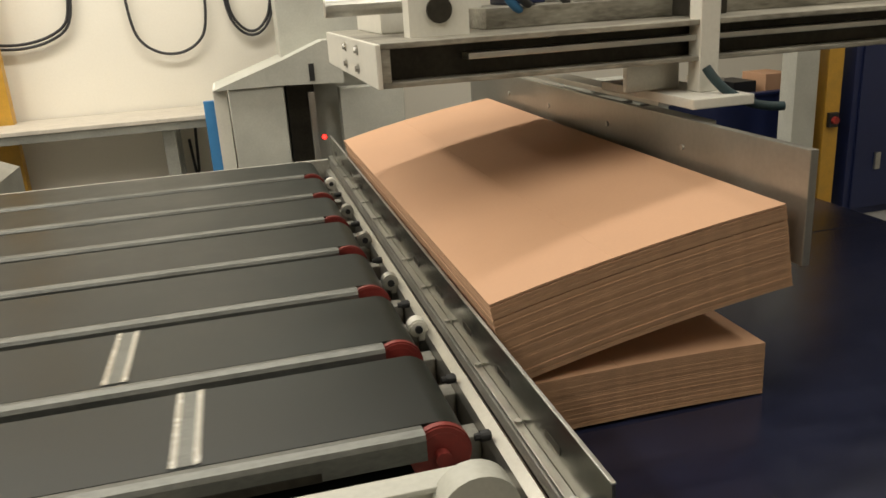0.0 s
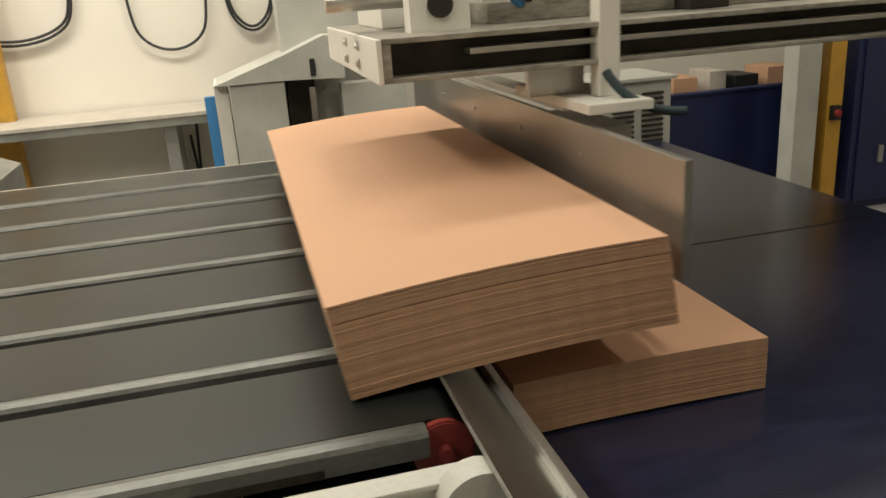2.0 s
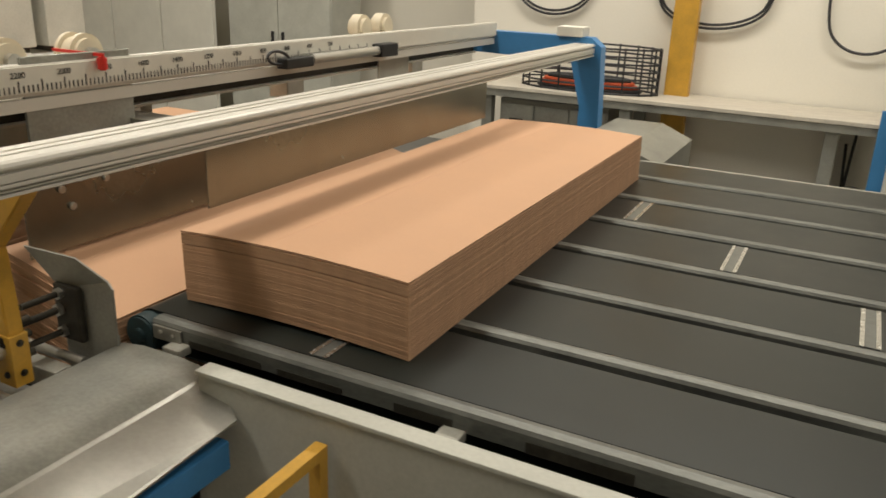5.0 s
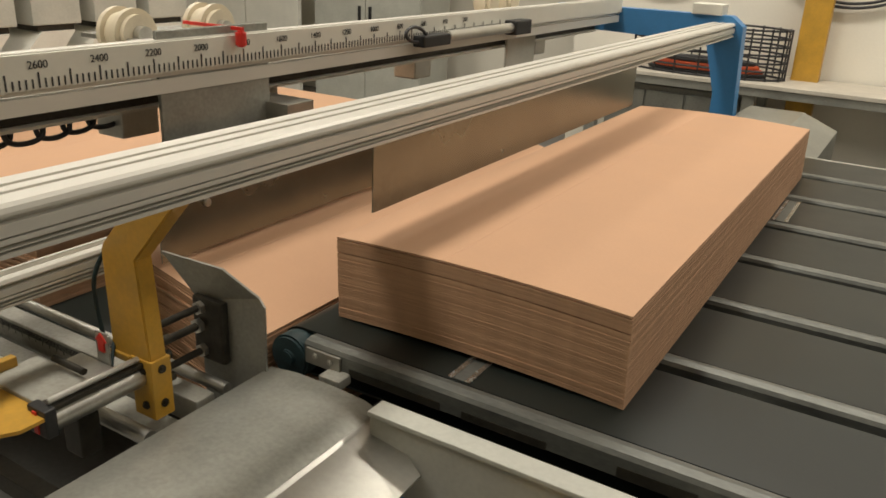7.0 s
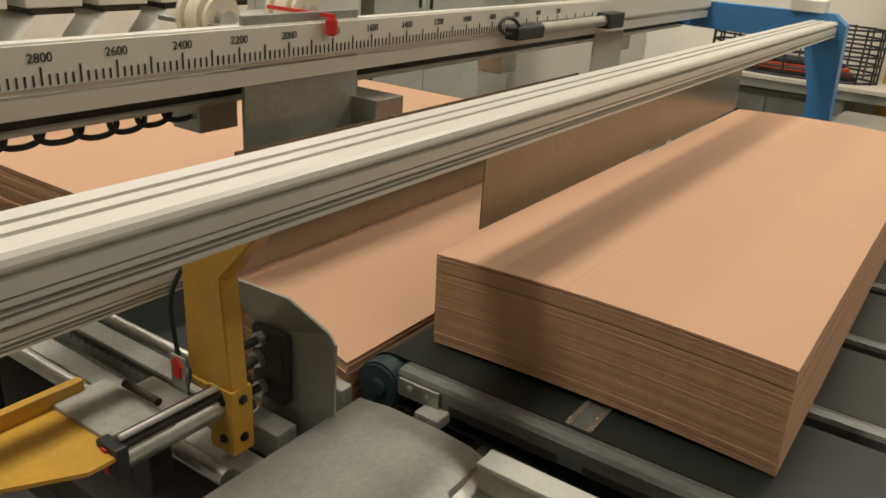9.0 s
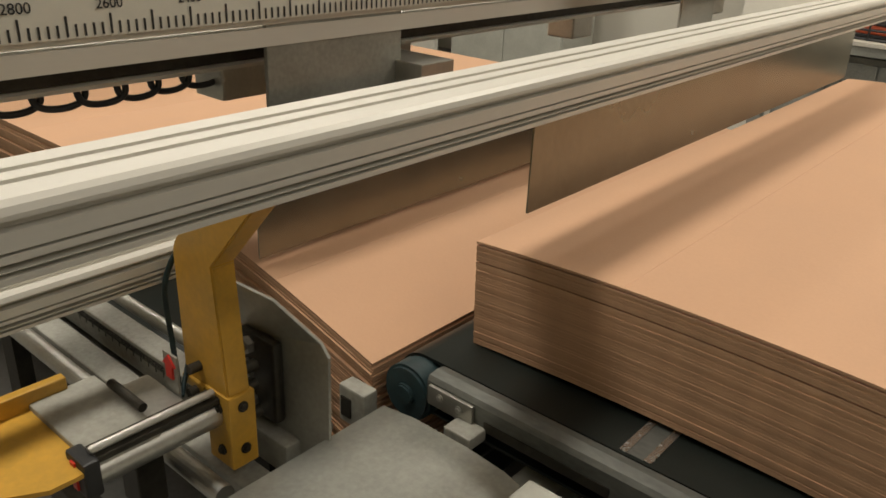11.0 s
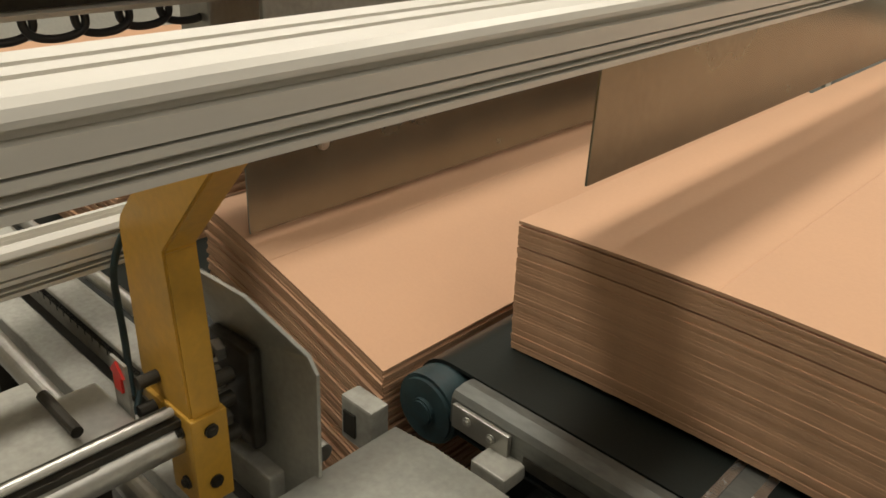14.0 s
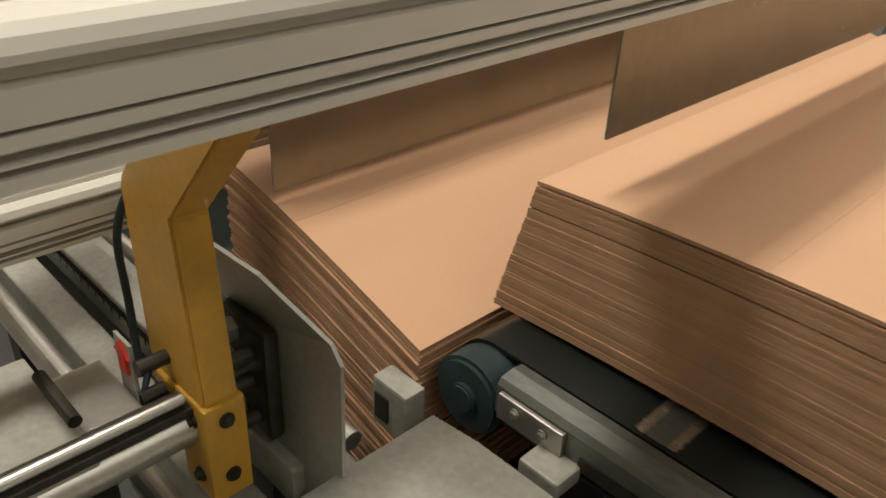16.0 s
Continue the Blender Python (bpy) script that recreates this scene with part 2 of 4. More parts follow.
R_BELT = 0.062
conveyors = []
for i in range(7):
    y = ROW0 + PITCH * i
    c = thing("belt_conveyor", "wide dark grey rubber belt lane with a steel side rail", "conveyor belt", group="belt lanes")
    smooth(part("belt", belt_loop(y + 0.035, y + 0.352, X_TIP + R_BELT, X_HEAD, R_BELT), RUBBER, c), 40)
    bed = boxed(X_TIP + 0.12, X_END - 0.03, y + 0.05, y + 0.34, BELT - 0.055, BELT - 0.012)
    part("slider_bed", bed, DARKSTEEL, c)
    rail = bmesh.new()
    extrude(rail, [(y - 0.016, BELT - 0.052), (y + 0.03, BELT - 0.052), (y + 0.03, BELT + 0.001), (y + 0.012, BELT + 0.004), (y - 0.010, BELT + 0.001), (y - 0.016, BELT - 0.008)],
            X_TIP + 0.115, X_END, "x")
    part("side_rail", rail, RAILM, c, "scuffed steel side rail")
    rnd = random.Random(40 + i)
    sx = X_TIP + 0.25
    while sx < X_END - 0.25:
        ln = rnd.uniform(0.12, 0.4)
        part("rail_skirt", boxed(sx, min(sx + ln, X_END - 0.02), y - 0.0185, y - 0.0165, BELT - 0.052, BELT - rnd.uniform(0.024, 0.034)), DARKSTEEL, c)
        sx += ln + rnd.uniform(0.05, 0.2)
    for px in (-1.865, -1.025, -0.15):
        part("rail_foot", boxed(px - 0.03, px + 0.03, y - 0.062, y - 0.015, BELT - 0.07, BELT - 0.045, 0.004), DIRTY, c)
    for cx, mat, nm in ((X_TIP + R_BELT, TEAL, "tail_roller"), (X_HEAD, HUB, "head_roller")):
        bm = rodded(cx, y + 0.19, BELT - R_BELT, R_BELT - 0.007, 0.36, "y", seg=32, bevel=0.006)
        rod(bm, cx, y + 0.004, BELT - R_BELT, 0.016, 0.03, "y")
        smooth(part(nm, bm, mat, c))
    disc = rodded(X_HEAD, y + 0.022, BELT - R_BELT, 0.064, 0.022, "y", seg=32, bevel=0.004)
    smooth(part("end_flange", disc, HUB, c, "dark red roller flange"))
    disc = rodded(X_TIP + R_BELT, y + 0.008, BELT - R_BELT, 0.058, 0.05, "y", seg=32, bevel=0.006)
    rod(disc, X_TIP + R_BELT, y - 0.02, BELT - R_BELT, 0.022, 0.012, "y", seg=20, bevel=0.003)
    smooth(part("end_flange", disc, TEAL, c, "dull teal roller flange"))
    conveyors.append(c)

frame_ob = thing("conveyor_frame", "grey painted steel frame under the belts", "machine frame")
part("front_panel", boxed(-1.685, 0.42, 1.16, 1.19, 0.25, 0.872, 0.004), GREY, frame_ob)
part("panel_lip", boxed(-1.685, 0.42, 1.15, 1.205, 0.872, 0.884, 0.003), GREY, frame_ob)
part("under_tray", boxed(-1.85, 0.42, 1.25, 4.25, 0.5, 0.56), DARKSTEEL, frame_ob)
for x in (-1.75, 0.30):
    part("cross_beam", boxed(x - 0.04, x + 0.04, 1.2, 4.3, 0.62, 0.76), GREY, frame_ob)
for x in (-1.75, 0.30):
    for y in (1.3, 4.2):
        part("leg", boxed(x - 0.05, x + 0.05, y - 0.05, y + 0.05, 0, 0.62), GREY, frame_ob)
part("far_panel", boxed(-1.9, 0.5, 4.24, 4.27, 0.3, 0.885, 0.004), DIRTY, frame_ob)


# ---- cardboard bundles, sheet by sheet ----
def sheet_mesh(w, d, t, arch, droop=0.0, k=12, creases=(0.405,), slack=0.45):
    """One corrugated sheet: slightly arched across its width, faces of liner, edges fluted."""
    bm = bmesh.new()
    rows = []
    cuts = sorted([(i / k, 0.0) for i in range(k + 1)] + [(u + e, g) for u in creases for e, g in ((-0.003, 0), (0, 0.0009), (0.003, 0))])
    for u, groove in cuts:
        z = arch * (4 * u * (1 - u)) - droop * max(0, (u - slack) / (1 - slack)) ** (2 if slack else 1.2)
        x = u * w
        rows.append([bm.verts.new((x, y, z + h)) for y, h in ((0, 0), (d, 0), (d, t - groove), (0, t - groove))])
    for a, b in zip(rows, rows[1:]):
        for j in range(4):
            f = bm.faces.new((a[j], b[j], b[(j + 1) % 4], a[(j + 1) % 4]))
            f.material_index = 0 if j in (0, 2) else 1
    for r in (rows[0], rows[-1][::-1]):
        bm.faces.new(r).material_index = 1
    bmesh.ops.recalc_face_normals(bm, faces=bm.faces)
    me = bpy.data.meshes.new("sheet")
    bm.to_mesh(me)
    bm.free()
    me.materials.append(KRAFT)
    me.materials.append(KRAFT_EDGE)
    return me


def bundle(name, label, w, d, height, count, arch, at, loose=0.0009, droop=0.0, skip=(), slack=0.45):
    b = thing(name, label, "cardboard bundle", at)
    rnd = random.Random(len(name) + count)
    pitch = height / count
    mesh_ = sheet_mesh(w, d, pitch * 0.95, arch, droop, slack=slack)
    rib, lift = [], 0.0
    for i in range(count):
        s = new("sheet", mesh_)
        s.parent = b
        lift += 0.0025 if i in skip else 0
        s.location = (rnd.uniform(-loose, loose), rnd.uniform(-loose, loose), i * pitch + lift)
        rib.append(s)
    return b, rib


W, D, HB = 0.755, 2.3, 0.215
moving, moving_sheets = bundle("cardboard_bundle", "thick bundle of flat brown corrugated cardboard sheets riding the belts", W, D, HB - 0.005, 40, 0.012, (0.57, 1.478, 0.87), skip=(33, 39))
lower, lower_sheets = bundle("cardboard_bundle", "lower bundle of flat brown cardboard sheets on the navy table", 0.67, D, 0.140, 26, 0.006, (0.585, 1.53, 0.694))
lying, lying_sheets = bundle("cardboard_stack", "stack of brown cardboard sheets drooping past the belt ends", 0.49, 2.1, 0.37, 64, 0.0, (-2.60, 1.28, 0.62), 0.004, 0.12, slack=0.0)

# ---- navy infeed table ----
tab = thing("infeed_table", "low dark navy slatted infeed table with a glossy worn top", "table")
for y0, y1 in ((0.3, 2.6), (2.606, 4.5)):
    part("table_top", boxed(0.62, 2.62, y0, y1, 0.62, 0.69, 0.004), NAVYBELT, tab)
part("table_body", boxed(0.66, 2.58, 0.35, 4.45, 0.0, 0.62), NAVY, tab)

# ---- flap between table and belts ----
flap = thing("transfer_flap", "long bare steel transfer flap hinged beside the belts", "flap", (0.53, 1.0, 0.855))
bm = bmesh.new()
extrude(bm, [(-0.002, 0), (0.004, 0), (0.004, 0.145), (-0.002, 0.145)], -0.1, 3.3, "y")
part("plate", bm, FLAPM, flap)
part("edge_bead", boxed(-0.003, 0.005, -0.1, 3.3, 0.1455, 0.1485, 0.001), STEEL, flap, "bright ground edge")
part("ledge", boxed(-0.022, -0.0025, -0.1, 3.3, 0.030, 0.037, 0.001), GALV, flap)
for i in range(12):
    part("slot", boxed(-0.0032, -0.0021, 0.1 + 0.27 * i, 0.17 + 0.27 * i, 0.075, 0.09), DARKSTEEL, flap)
    part("bolt", rodded(-0.012, 0.02 + 0.27 * i, 0.04, 0.008, 0.008, "z", seg=8), STEEL, flap)
bm = boxed(-0.018, 0.018, -0.1, 3.3, -0.02, 0.012, 0.004)
part("hinge_bar", bm, STEEL, flap)
hinge = thing("stop_rail", "steel stop rail with clamps and bolts beside the belts", "rail")
bm = bmesh.new()
extrude(bm, [(0.478, 0.66), (0.512, 0.66), (0.512, 0.832), (0.505, 0.838), (0.482, 0.826), (0.478, 0.80)], 0.9, 4.4, "y")
part("angle", bm, GALV, hinge)
for y, turn in ((1.96, 0), (2.35, 1), (2.85, 1), (3.87, 0), (3.3, 1)):
    bm = rodded(0.462, y, 0.838, 0.026, 0.045, "y", seg=20, bevel=0.005)
    box(bm, 0.462, 0.49, y - 0.02, y + 0.02, 0.80, 0.835, 0.003)
    knuckle = smooth(part("clamp", bm, STEEL if turn else WHITE, hinge))
    part("pin", rodded(0.462, y - 0.024, 0.838, 0.011, 0.012, "y", seg=14), BLACK, knuckle)
for y in (1.08, 1.36, 1.63, 2.14, 2.58, 3.08, 3.38, 3.62, 4.0):
    bm = rodded(0.468, y, 0.835, 0.012, 0.026, "x", seg=12, bevel=0.003)
    rod(bm, 0.452, y, 0.835, 0.008, 0.012, "x", seg=6)
    part("bolt", bm, BLACK, hinge)
for i in range(16):
    y = 1.02 + 0.2 * i
    part("tooth_plate", boxed(0.436, 0.4775, y, y + 0.055, 0.66, 0.80, 0.003), DIRTY, hinge)
part("foot_beam", boxed(0.43, 0.52, 0.9, 4.4, 0.56, 0.66, 0.004), DARKSTEEL, hinge)

# ---- pusher plate and its carriage ----
pusher = thing("pusher", "tall brushed aluminium pusher plate hung from a carriage", "pusher", (1.42, 1.55, 1.02))
part("plate", boxed(0, 0.022, 0, 2.75, 0, 0.285, 0.003), GALV, pusher)
for y, z in ((0.55, 0.2), (1.05, 0.2), (0.9, 0.08), (1.6, 0.2), (2.1, 0.2)):
    part("bolt", rodded(-0.002, y, z, 0.009, 0.006, "x", seg=12), STEEL, pusher)
part("arm", boxed(0.03, 0.12, 0.75, 2.7, 0.292, 0.315, 0.003), STEEL, pusher)
part("base_plate", boxed(0.0, 0.2, 0.5, 1.1, 0.315, 0.345, 0.004), WHITE, pusher)
part("strut", boxed(0.09, 0.155, 0.62, 0.685, 0.345, 1.05, 0.004), WHITE, pusher)
part("bracket", boxed(-0.08, 0.1, 0.75, 0.78, 0.345, 0.5, 0.003), STEEL, pusher)
tube("hose", [(0.1, 0.6, 0.42), (0.13, 0.55, 0.34), (0.2, 0.52, 0.3), (0.3, 0.5, 0.3)], 0.014, TEAL, pusher)
part("shelf", boxed(0.2, 0.34, 0.9, 1.35, 0.12, 0.2, 0.004), GREY, pusher)

# ---- gantry beam ----
gan = thing("gantry_beam", "heavy grease-stained gantry beam with a white end plate", "beam")
part("end_plate", boxed(0.485, 0.5, 2.18, 3.27, 1.485, 1.605, 0.004), WHITE, gan)
part("web", boxed(0.5, 3.9, 2.27, 3.2, 1.5, 1.59), DARKSTEEL, gan)
part("top_flange", boxed(0.5, 3.9, 2.185, 3.26, 1.59, 1.606, 0.003), GREASE, gan)
part("bottom_flange", boxed(0.5, 3.9, 2.185, 3.26, 1.486, 1.5, 0.003), GREASE, gan)
part("end_post", boxed(0.5, 0.525, 2.185, 2.27, 1.5, 1.59), GREASE, gan)
part("rail", boxed(0.75, 3.9, 2.2, 2.27, 1.545, 1.562, 0.003), STEEL, gan)
bolts(gan, [(0.482, y, z) for y in (2.5, 2.75) for z in (1.52, 1.575)], 0.01, -0.01, "x")
part("top_cover", boxed(0.9, 3.9, 2.5, 3.0, 1.606, 1.67, 0.004), GREASE, gan)
bm = bmesh.new()
extrude(bm, [(0.62, 1.606), (0.80, 1.606), (0.80, 1.72), (0.76, 1.76), (0.66, 1.76), (0.62, 1.72)], 2.35, 2.43, "y")
part("bearing_block", bm, WHITE, gan)
part("bearing_bore", rodded(0.71, 2.345, 1.68, 0.038, 0.012, "y", seg=24), DARKSTEEL, gan)
part("shaft", rodded(0.56, 2.6, 1.7, 0.028, 0.3, "x", seg=20), STEEL, gan)
part("column_block", boxed(0.6, 0.95, 2.7, 3.2, 1.606, 2.2, 0.006), WHITE, gan)
motor = thing("carriage_motor", "red-capped drive motor with grey housing on the gantry", "motor")
bm = rodded(1.5, 2.75, 1.78, 0.07, 0.2, "x", seg=24, bevel=0.01)
smooth(part("housing", bm, BLACK, motor))
smooth(part("cap", rodded(1.36, 2.62, 1.74, 0.055, 0.1, "x", seg=24, bevel=0.012), RED, motor))
part("bracket", boxed(1.25, 1.75, 2.6, 2.95, 1.67, 1.71, 0.004), GREY, motor)

GANTRY_AT = (-0.045, -0.05, -0.018)
for unit in (gan, motor):
    settle(unit, GANTRY_AT)

# ---- far machine column ----
col = thing("machine_column", "grey-green painted machine column with open mechanism niche", "machine")
part("side_panel", boxed(0.15, 0.5, 5.35, 5.9, 0.1, 1.18, 0.005), GREY, col)
part("edge_strip", boxed(0.05, 0.14, 5.42, 5.9, 0.1, 1.19, 0.004), WHITE, col)
bm = bmesh.new()
extrude(bm, [(0.05, 1.185), (0.5, 1.185), (0.90, 1.17), (0.90, 1.45), (0.78, 1.45), (0.5, 1.34)], 5.33, 5.95, "y")
part("sloped_cover", bm, GREY, col)
part("upright", boxed(0.52, 1.35, 5.55, 5.95, 1.3, 3.0, 0.006), GREY, col)
part("niche_back", boxed(0.5, 1.35, 5.7, 5.9, 0.1, 1.2), GREY, col)
# dark block added to stand for the shade inside the open niche
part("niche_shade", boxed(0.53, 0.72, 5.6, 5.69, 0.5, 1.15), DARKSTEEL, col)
part("guide_rod", boxed(0.66, 0.70, 5.38, 5.42, 0.55, 1.12, 0.004), STEEL, col)
part("slot", boxed(0.675, 0.71, 5.322, 5.332, 1.2, 1.31), BLACK, col)
part("inner_panel", boxed(0.88, 1.32, 5.45, 5.6, 0.3, 1.12, 0.004), GREY, col)

settle(col, (-0.13, 0, 0.005))

# ---- aluminium cross beam over the delivery ----
def beam_profile(w, h):
    """Slotted aluminium profile in x, z from its upper front corner."""
    s, d = 0.006, 0.014
    pts = [(0, -0.012), (-0.003, -0.005), (-0.009, 0)]
    for u in (0.42, 0.70):
        pts += [(-w * u + s, 0), (-w * u + s, -d), (-w * u - s, -d), (-w * u - s, 0)]
    pts += [(-w, 0), (-w, -h), (0, -h)]
    for u, q in ((0.87, 0.003), (0.79, 0.004), (0.62, 0.0015), (0.29, 0.005)):
        pts += [(0, -h * u - q), (-d, -h * u - q), (-d, -h * u + q), (0, -h * u + q)]
    return pts


xbeam = thing("cross_beam", "long slotted aluminium profile beam across the delivery", "beam")
bm = bmesh.new()
extrude(bm, [(-1.852 + a, 1.449 + b) for a, b in beam_profile(0.125, 0.075)], -1.2, 4.83, "y")
part("profile", bm, ALU, xbeam)
br = thing("beam_bracket", "bright blue painted bracket arm holding the beam", "bracket")
bm = bmesh.new()
extrude(bm, [(-2.95, 1.485), (-1.88, 1.485), (-1.81, 1.43), (-1.76, 0.4), (-1.93, 0.4), (-1.92, 1.05), (-2.0, 1.33), (-2.95, 1.35)], 4.83, 4.93, "y")
part("arm", bm, BLUE, br)
part("junction_box", boxed(-2.1, -1.93, 4.80, 4.94, 1.485, 1.545, 0.005), WHITE, br)


def build_lower_beam():
    o = thing("guide_beam", "lower slotted aluminium guide beam beneath the cross beam", "beam")
    b = bmesh.new()
    extrude(b, [(-2.30 + a, 1.150 + c) for a, c in beam_profile(0.045, 0.064)], -1.2, 1.10, "y")
    part("profile", b, ALU, o)


build_lower_beam()

# ---- backstop plates ----
stop1 = thing("backstop_plate", "wide bare zinc backstop plate hanging below the beam", "plate", (-1.909, 1.47, 1.188))
part("plate", boxed(-0.004, 0, 0, 1.87, 0, 0.196, 0.001), ZINC, stop1)
stop2 = thing("backstop_plate", "brownish zinc plate standing over the lying stack", "plate", (-2.45, 1.28, 0.982))
part("plate", boxed(-0.004, 0, 0, 1.75, 0, 0.30, 0.001), ZINC, stop2)
for y, z in ((0.128, 0.193), (0.196, 0.216), (0.294, 0.196), (0.160, 0.133)):
    part("bolt", rodded(0.006, y, z, 0.012, 0.012, "x", seg=14, bevel=0.003), STEEL, stop2)
part("hanger", boxed(-0.32, -0.004, 0.5, 0.62, 0.27, 0.35, 0.003), GALV, stop2)

# ---- scale rail with its numbers ----
scale = thing("scale_rail", "aluminium rail with a printed white measuring scale", "scale")
bm = bmesh.new()
extrude(bm, [(-1.965 + a, 1.54 + c) for a, c in ((0, 0.012), (-0.06, 0.012), (-0.06, -0.012), (0, -0.012))], -1.2, 3.193, "y")
part("upper_rail", bm, ALU, scale)
part("tape", boxed(-1.964, -1.958, -1.2, 3.193, 1.564, 1.613, 0.0), SCALEW, scale, "white scale tape")
part("backing", boxed(-1.985, -1.9645, -1.2, 3.193, 1.556, 1.616, 0.002), ALU, scale)
bm = bmesh.new()
for k in range(-110, 140):
    y = 1.088 - 0.01 * k
    if not -1.19 < y < 3.0:
        continue
    h = 0.022 if k % 5 == 0 else 0.013
    box(bm, -1.9575, -1.9565, y - 0.0011, y + 0.0011, 1.566, 1.566 + h)
tagged(part("tick_printing", bm, BLACK, scale), kind="stuff")


def word(text, x, y, z, size, mat, parent, turn):
    cu = bpy.data.curves.new("number", "FONT")
    cu.body, cu.size, cu.align_x, cu.extrude = text, size, "CENTER", 0.0003
    tmp = bpy.data.objects.new("number", cu)
    me = bpy.data.meshes.new_from_object(tmp)
    bpy.data.objects.remove(tmp)
    me.materials.append(mat)
    ob = new("number", me)
    ob.parent = parent
    ob.matrix_basis = pose(x, y, z, *turn)
    return ob


for v in range(200, 3001, 200):
    word(str(v), -1.9562, 1.088 + (2000 - v) / 2000.0, 1.5935, 0.0158, BLACK, scale, (90, 0, 90))


# ---- second rail, carriage plate and coiled hose behind the beam ----
srail = thing("slide_rail", "dark-faced aluminium slide rail behind the cross beam", "rail")
bm = bmesh.new()
extrude(bm, [(-2.05, 1.548), (-2.16, 1.548), (-2.16, 1.485), (-2.05, 1.485), (-2.05, 1.490), (-2.065, 1.492), (-2.065, 1.515), (-2.05, 1.518), (-2.05, 1.532), (-2.058, 1.534), (-2.058, 1.541), (-2.05, 1.543)], -1.2, 3.193, "y")
part("profile", bm, ALU, srail)
part("dark_insert", boxed(-2.0655, -2.0605, -1.2, 3.193, 1.493, 1.514), DARKSTEEL, srail)
for y in (1.02, 1.95, 2.7):
    part("hanger", boxed(-2.14, -2.07, y - 0.02, y + 0.06, 1.435, 1.485, 0.004), STEEL, srail)

carr = thing("guide_carriage", "grey steel carriage plate with nylon rollers on the scale rail", "carriage")
part("plate", boxed(-1.975, -1.967, 1.004, 1.262, 1.40, 1.63, 0.002), GREYSTEEL, carr)
part("bracket", boxed(-2.2, -2.021, 1.03, 1.28, 1.598, 1.606, 0.002), STEEL, carr)
for y in (1.06, 1.25):
    bm = rodded(-2.13, y, 1.61, 0.045, 0.03, "x", seg=32, bevel=0.01)
    rod(bm, -2.09, y, 1.61, 0.045, 0.03, "x", seg=32, bevel=0.01)
    rod(bm, -2.11, y, 1.61, 0.036, 0.05, "x", seg=32)
    roller = smooth(part("roller", bm, NYLON, carr, "yellowed nylon roller"))
    part("hub", rodded(-2.07, y, 1.61, 0.016, 0.02, "x", seg=16), STEEL, roller)
part("pointer_arm", boxed(-2.09, -1.94, 1.168, 1.174, 1.622, 1.628), SIGNRED, carr, "red pointer arm")
part("pointer", rodded(-1.945, 1.171, 1.608, 0.010, 0.028, "z", seg=12, bevel=0.003), SIGNRED, carr, "red pointer knob")
carr2 = thing("guide_carriage", "grey steel carriage plate with small far rollers", "carriage")
part("plate", boxed(-2.02, -2.012, 2.35, 2.55, 1.40, 1.60, 0.002), GREY, carr2)
for y in (2.38, 2.52):
    bm = rodded(-2.11, y, 1.62, 0.042, 0.06, "x", seg=28, bevel=0.012)
    smooth(part("roller", bm, NYLON, carr2, "yellowed nylon roller"))

coil = [(-2.085 + 0.008 * math.sin(k * 1.3 + a), 0.28 + 0.052 * k + b, c) for k in range(14) for a, b, c in ((0, -0.004, 1.495), (0.3, -0.008, 1.468), (0.6, 0.010, 1.458), (0.9, 0.042, 1.458), (1.2, 0.060, 1.468), (1.5, 0.056, 1.488), (1.8, 0.04, 1.492), (2.0, 0.044, 1.492))]
hose = tagged(tube("coiled_hose", [(x, y, z) for x, y, z in coil], 0.0045, CABLE), "black coiled air hose hanging below the slide rail", "hose")

sens = thing("position_sensor", "small black sensor head with a looped cable", "sensor")
part("body", boxed(-1.955, -1.92, 1.74, 1.86, 1.548, 1.575, 0.004), BLACK, sens)
part("cylinder", rodded(-1.94, 2.05, 1.565, 0.014, 0.36, "y", seg=16, bevel=0.003), STEEL, sens)
part("end_block", boxed(-1.96, -1.92, 2.22, 2.32, 1.545, 1.585, 0.004), BLACK, sens)
tube("cable", [(-1.94, 1.74, 1.56), (-1.93, 1.69, 1.565), (-1.93, 1.66, 1.585), (-1.93, 1.70, 1.605), (-1.93, 1.75, 1.59), (-1.94, 1.78, 1.57)], 0.004, CABLE, sens)
pot = thing("air_cylinder", "upright round steel air cylinder with a dark cap", "cylinder")
part("barrel", rodded(-2.2, 1.47, 1.40, 0.030, 0.14, "z", seg=24, bevel=0.004), STEEL, pot)
part("clip", boxed(-2.19, -2.158, 1.45, 1.49, 1.43, 1.50, 0.003), STEEL, pot)
part("cap", rodded(-2.2, 1.47, 1.478, 0.031, 0.014, "z", seg=24, bevel=0.003), DARKSTEEL, pot)

for unit in (scale, srail, carr, carr2, sens, pot):
    settle(unit, (-0.569, 0.439, -0.086), 1.57, (-1.956, 1.088, 1.598))
hose.data.transform(Matrix.Translation((-2.525, 1.527, 1.512)) @ Matrix.Scale(1.57, 4) @ Matrix.Translation((1.956, -1.088, -1.598)))

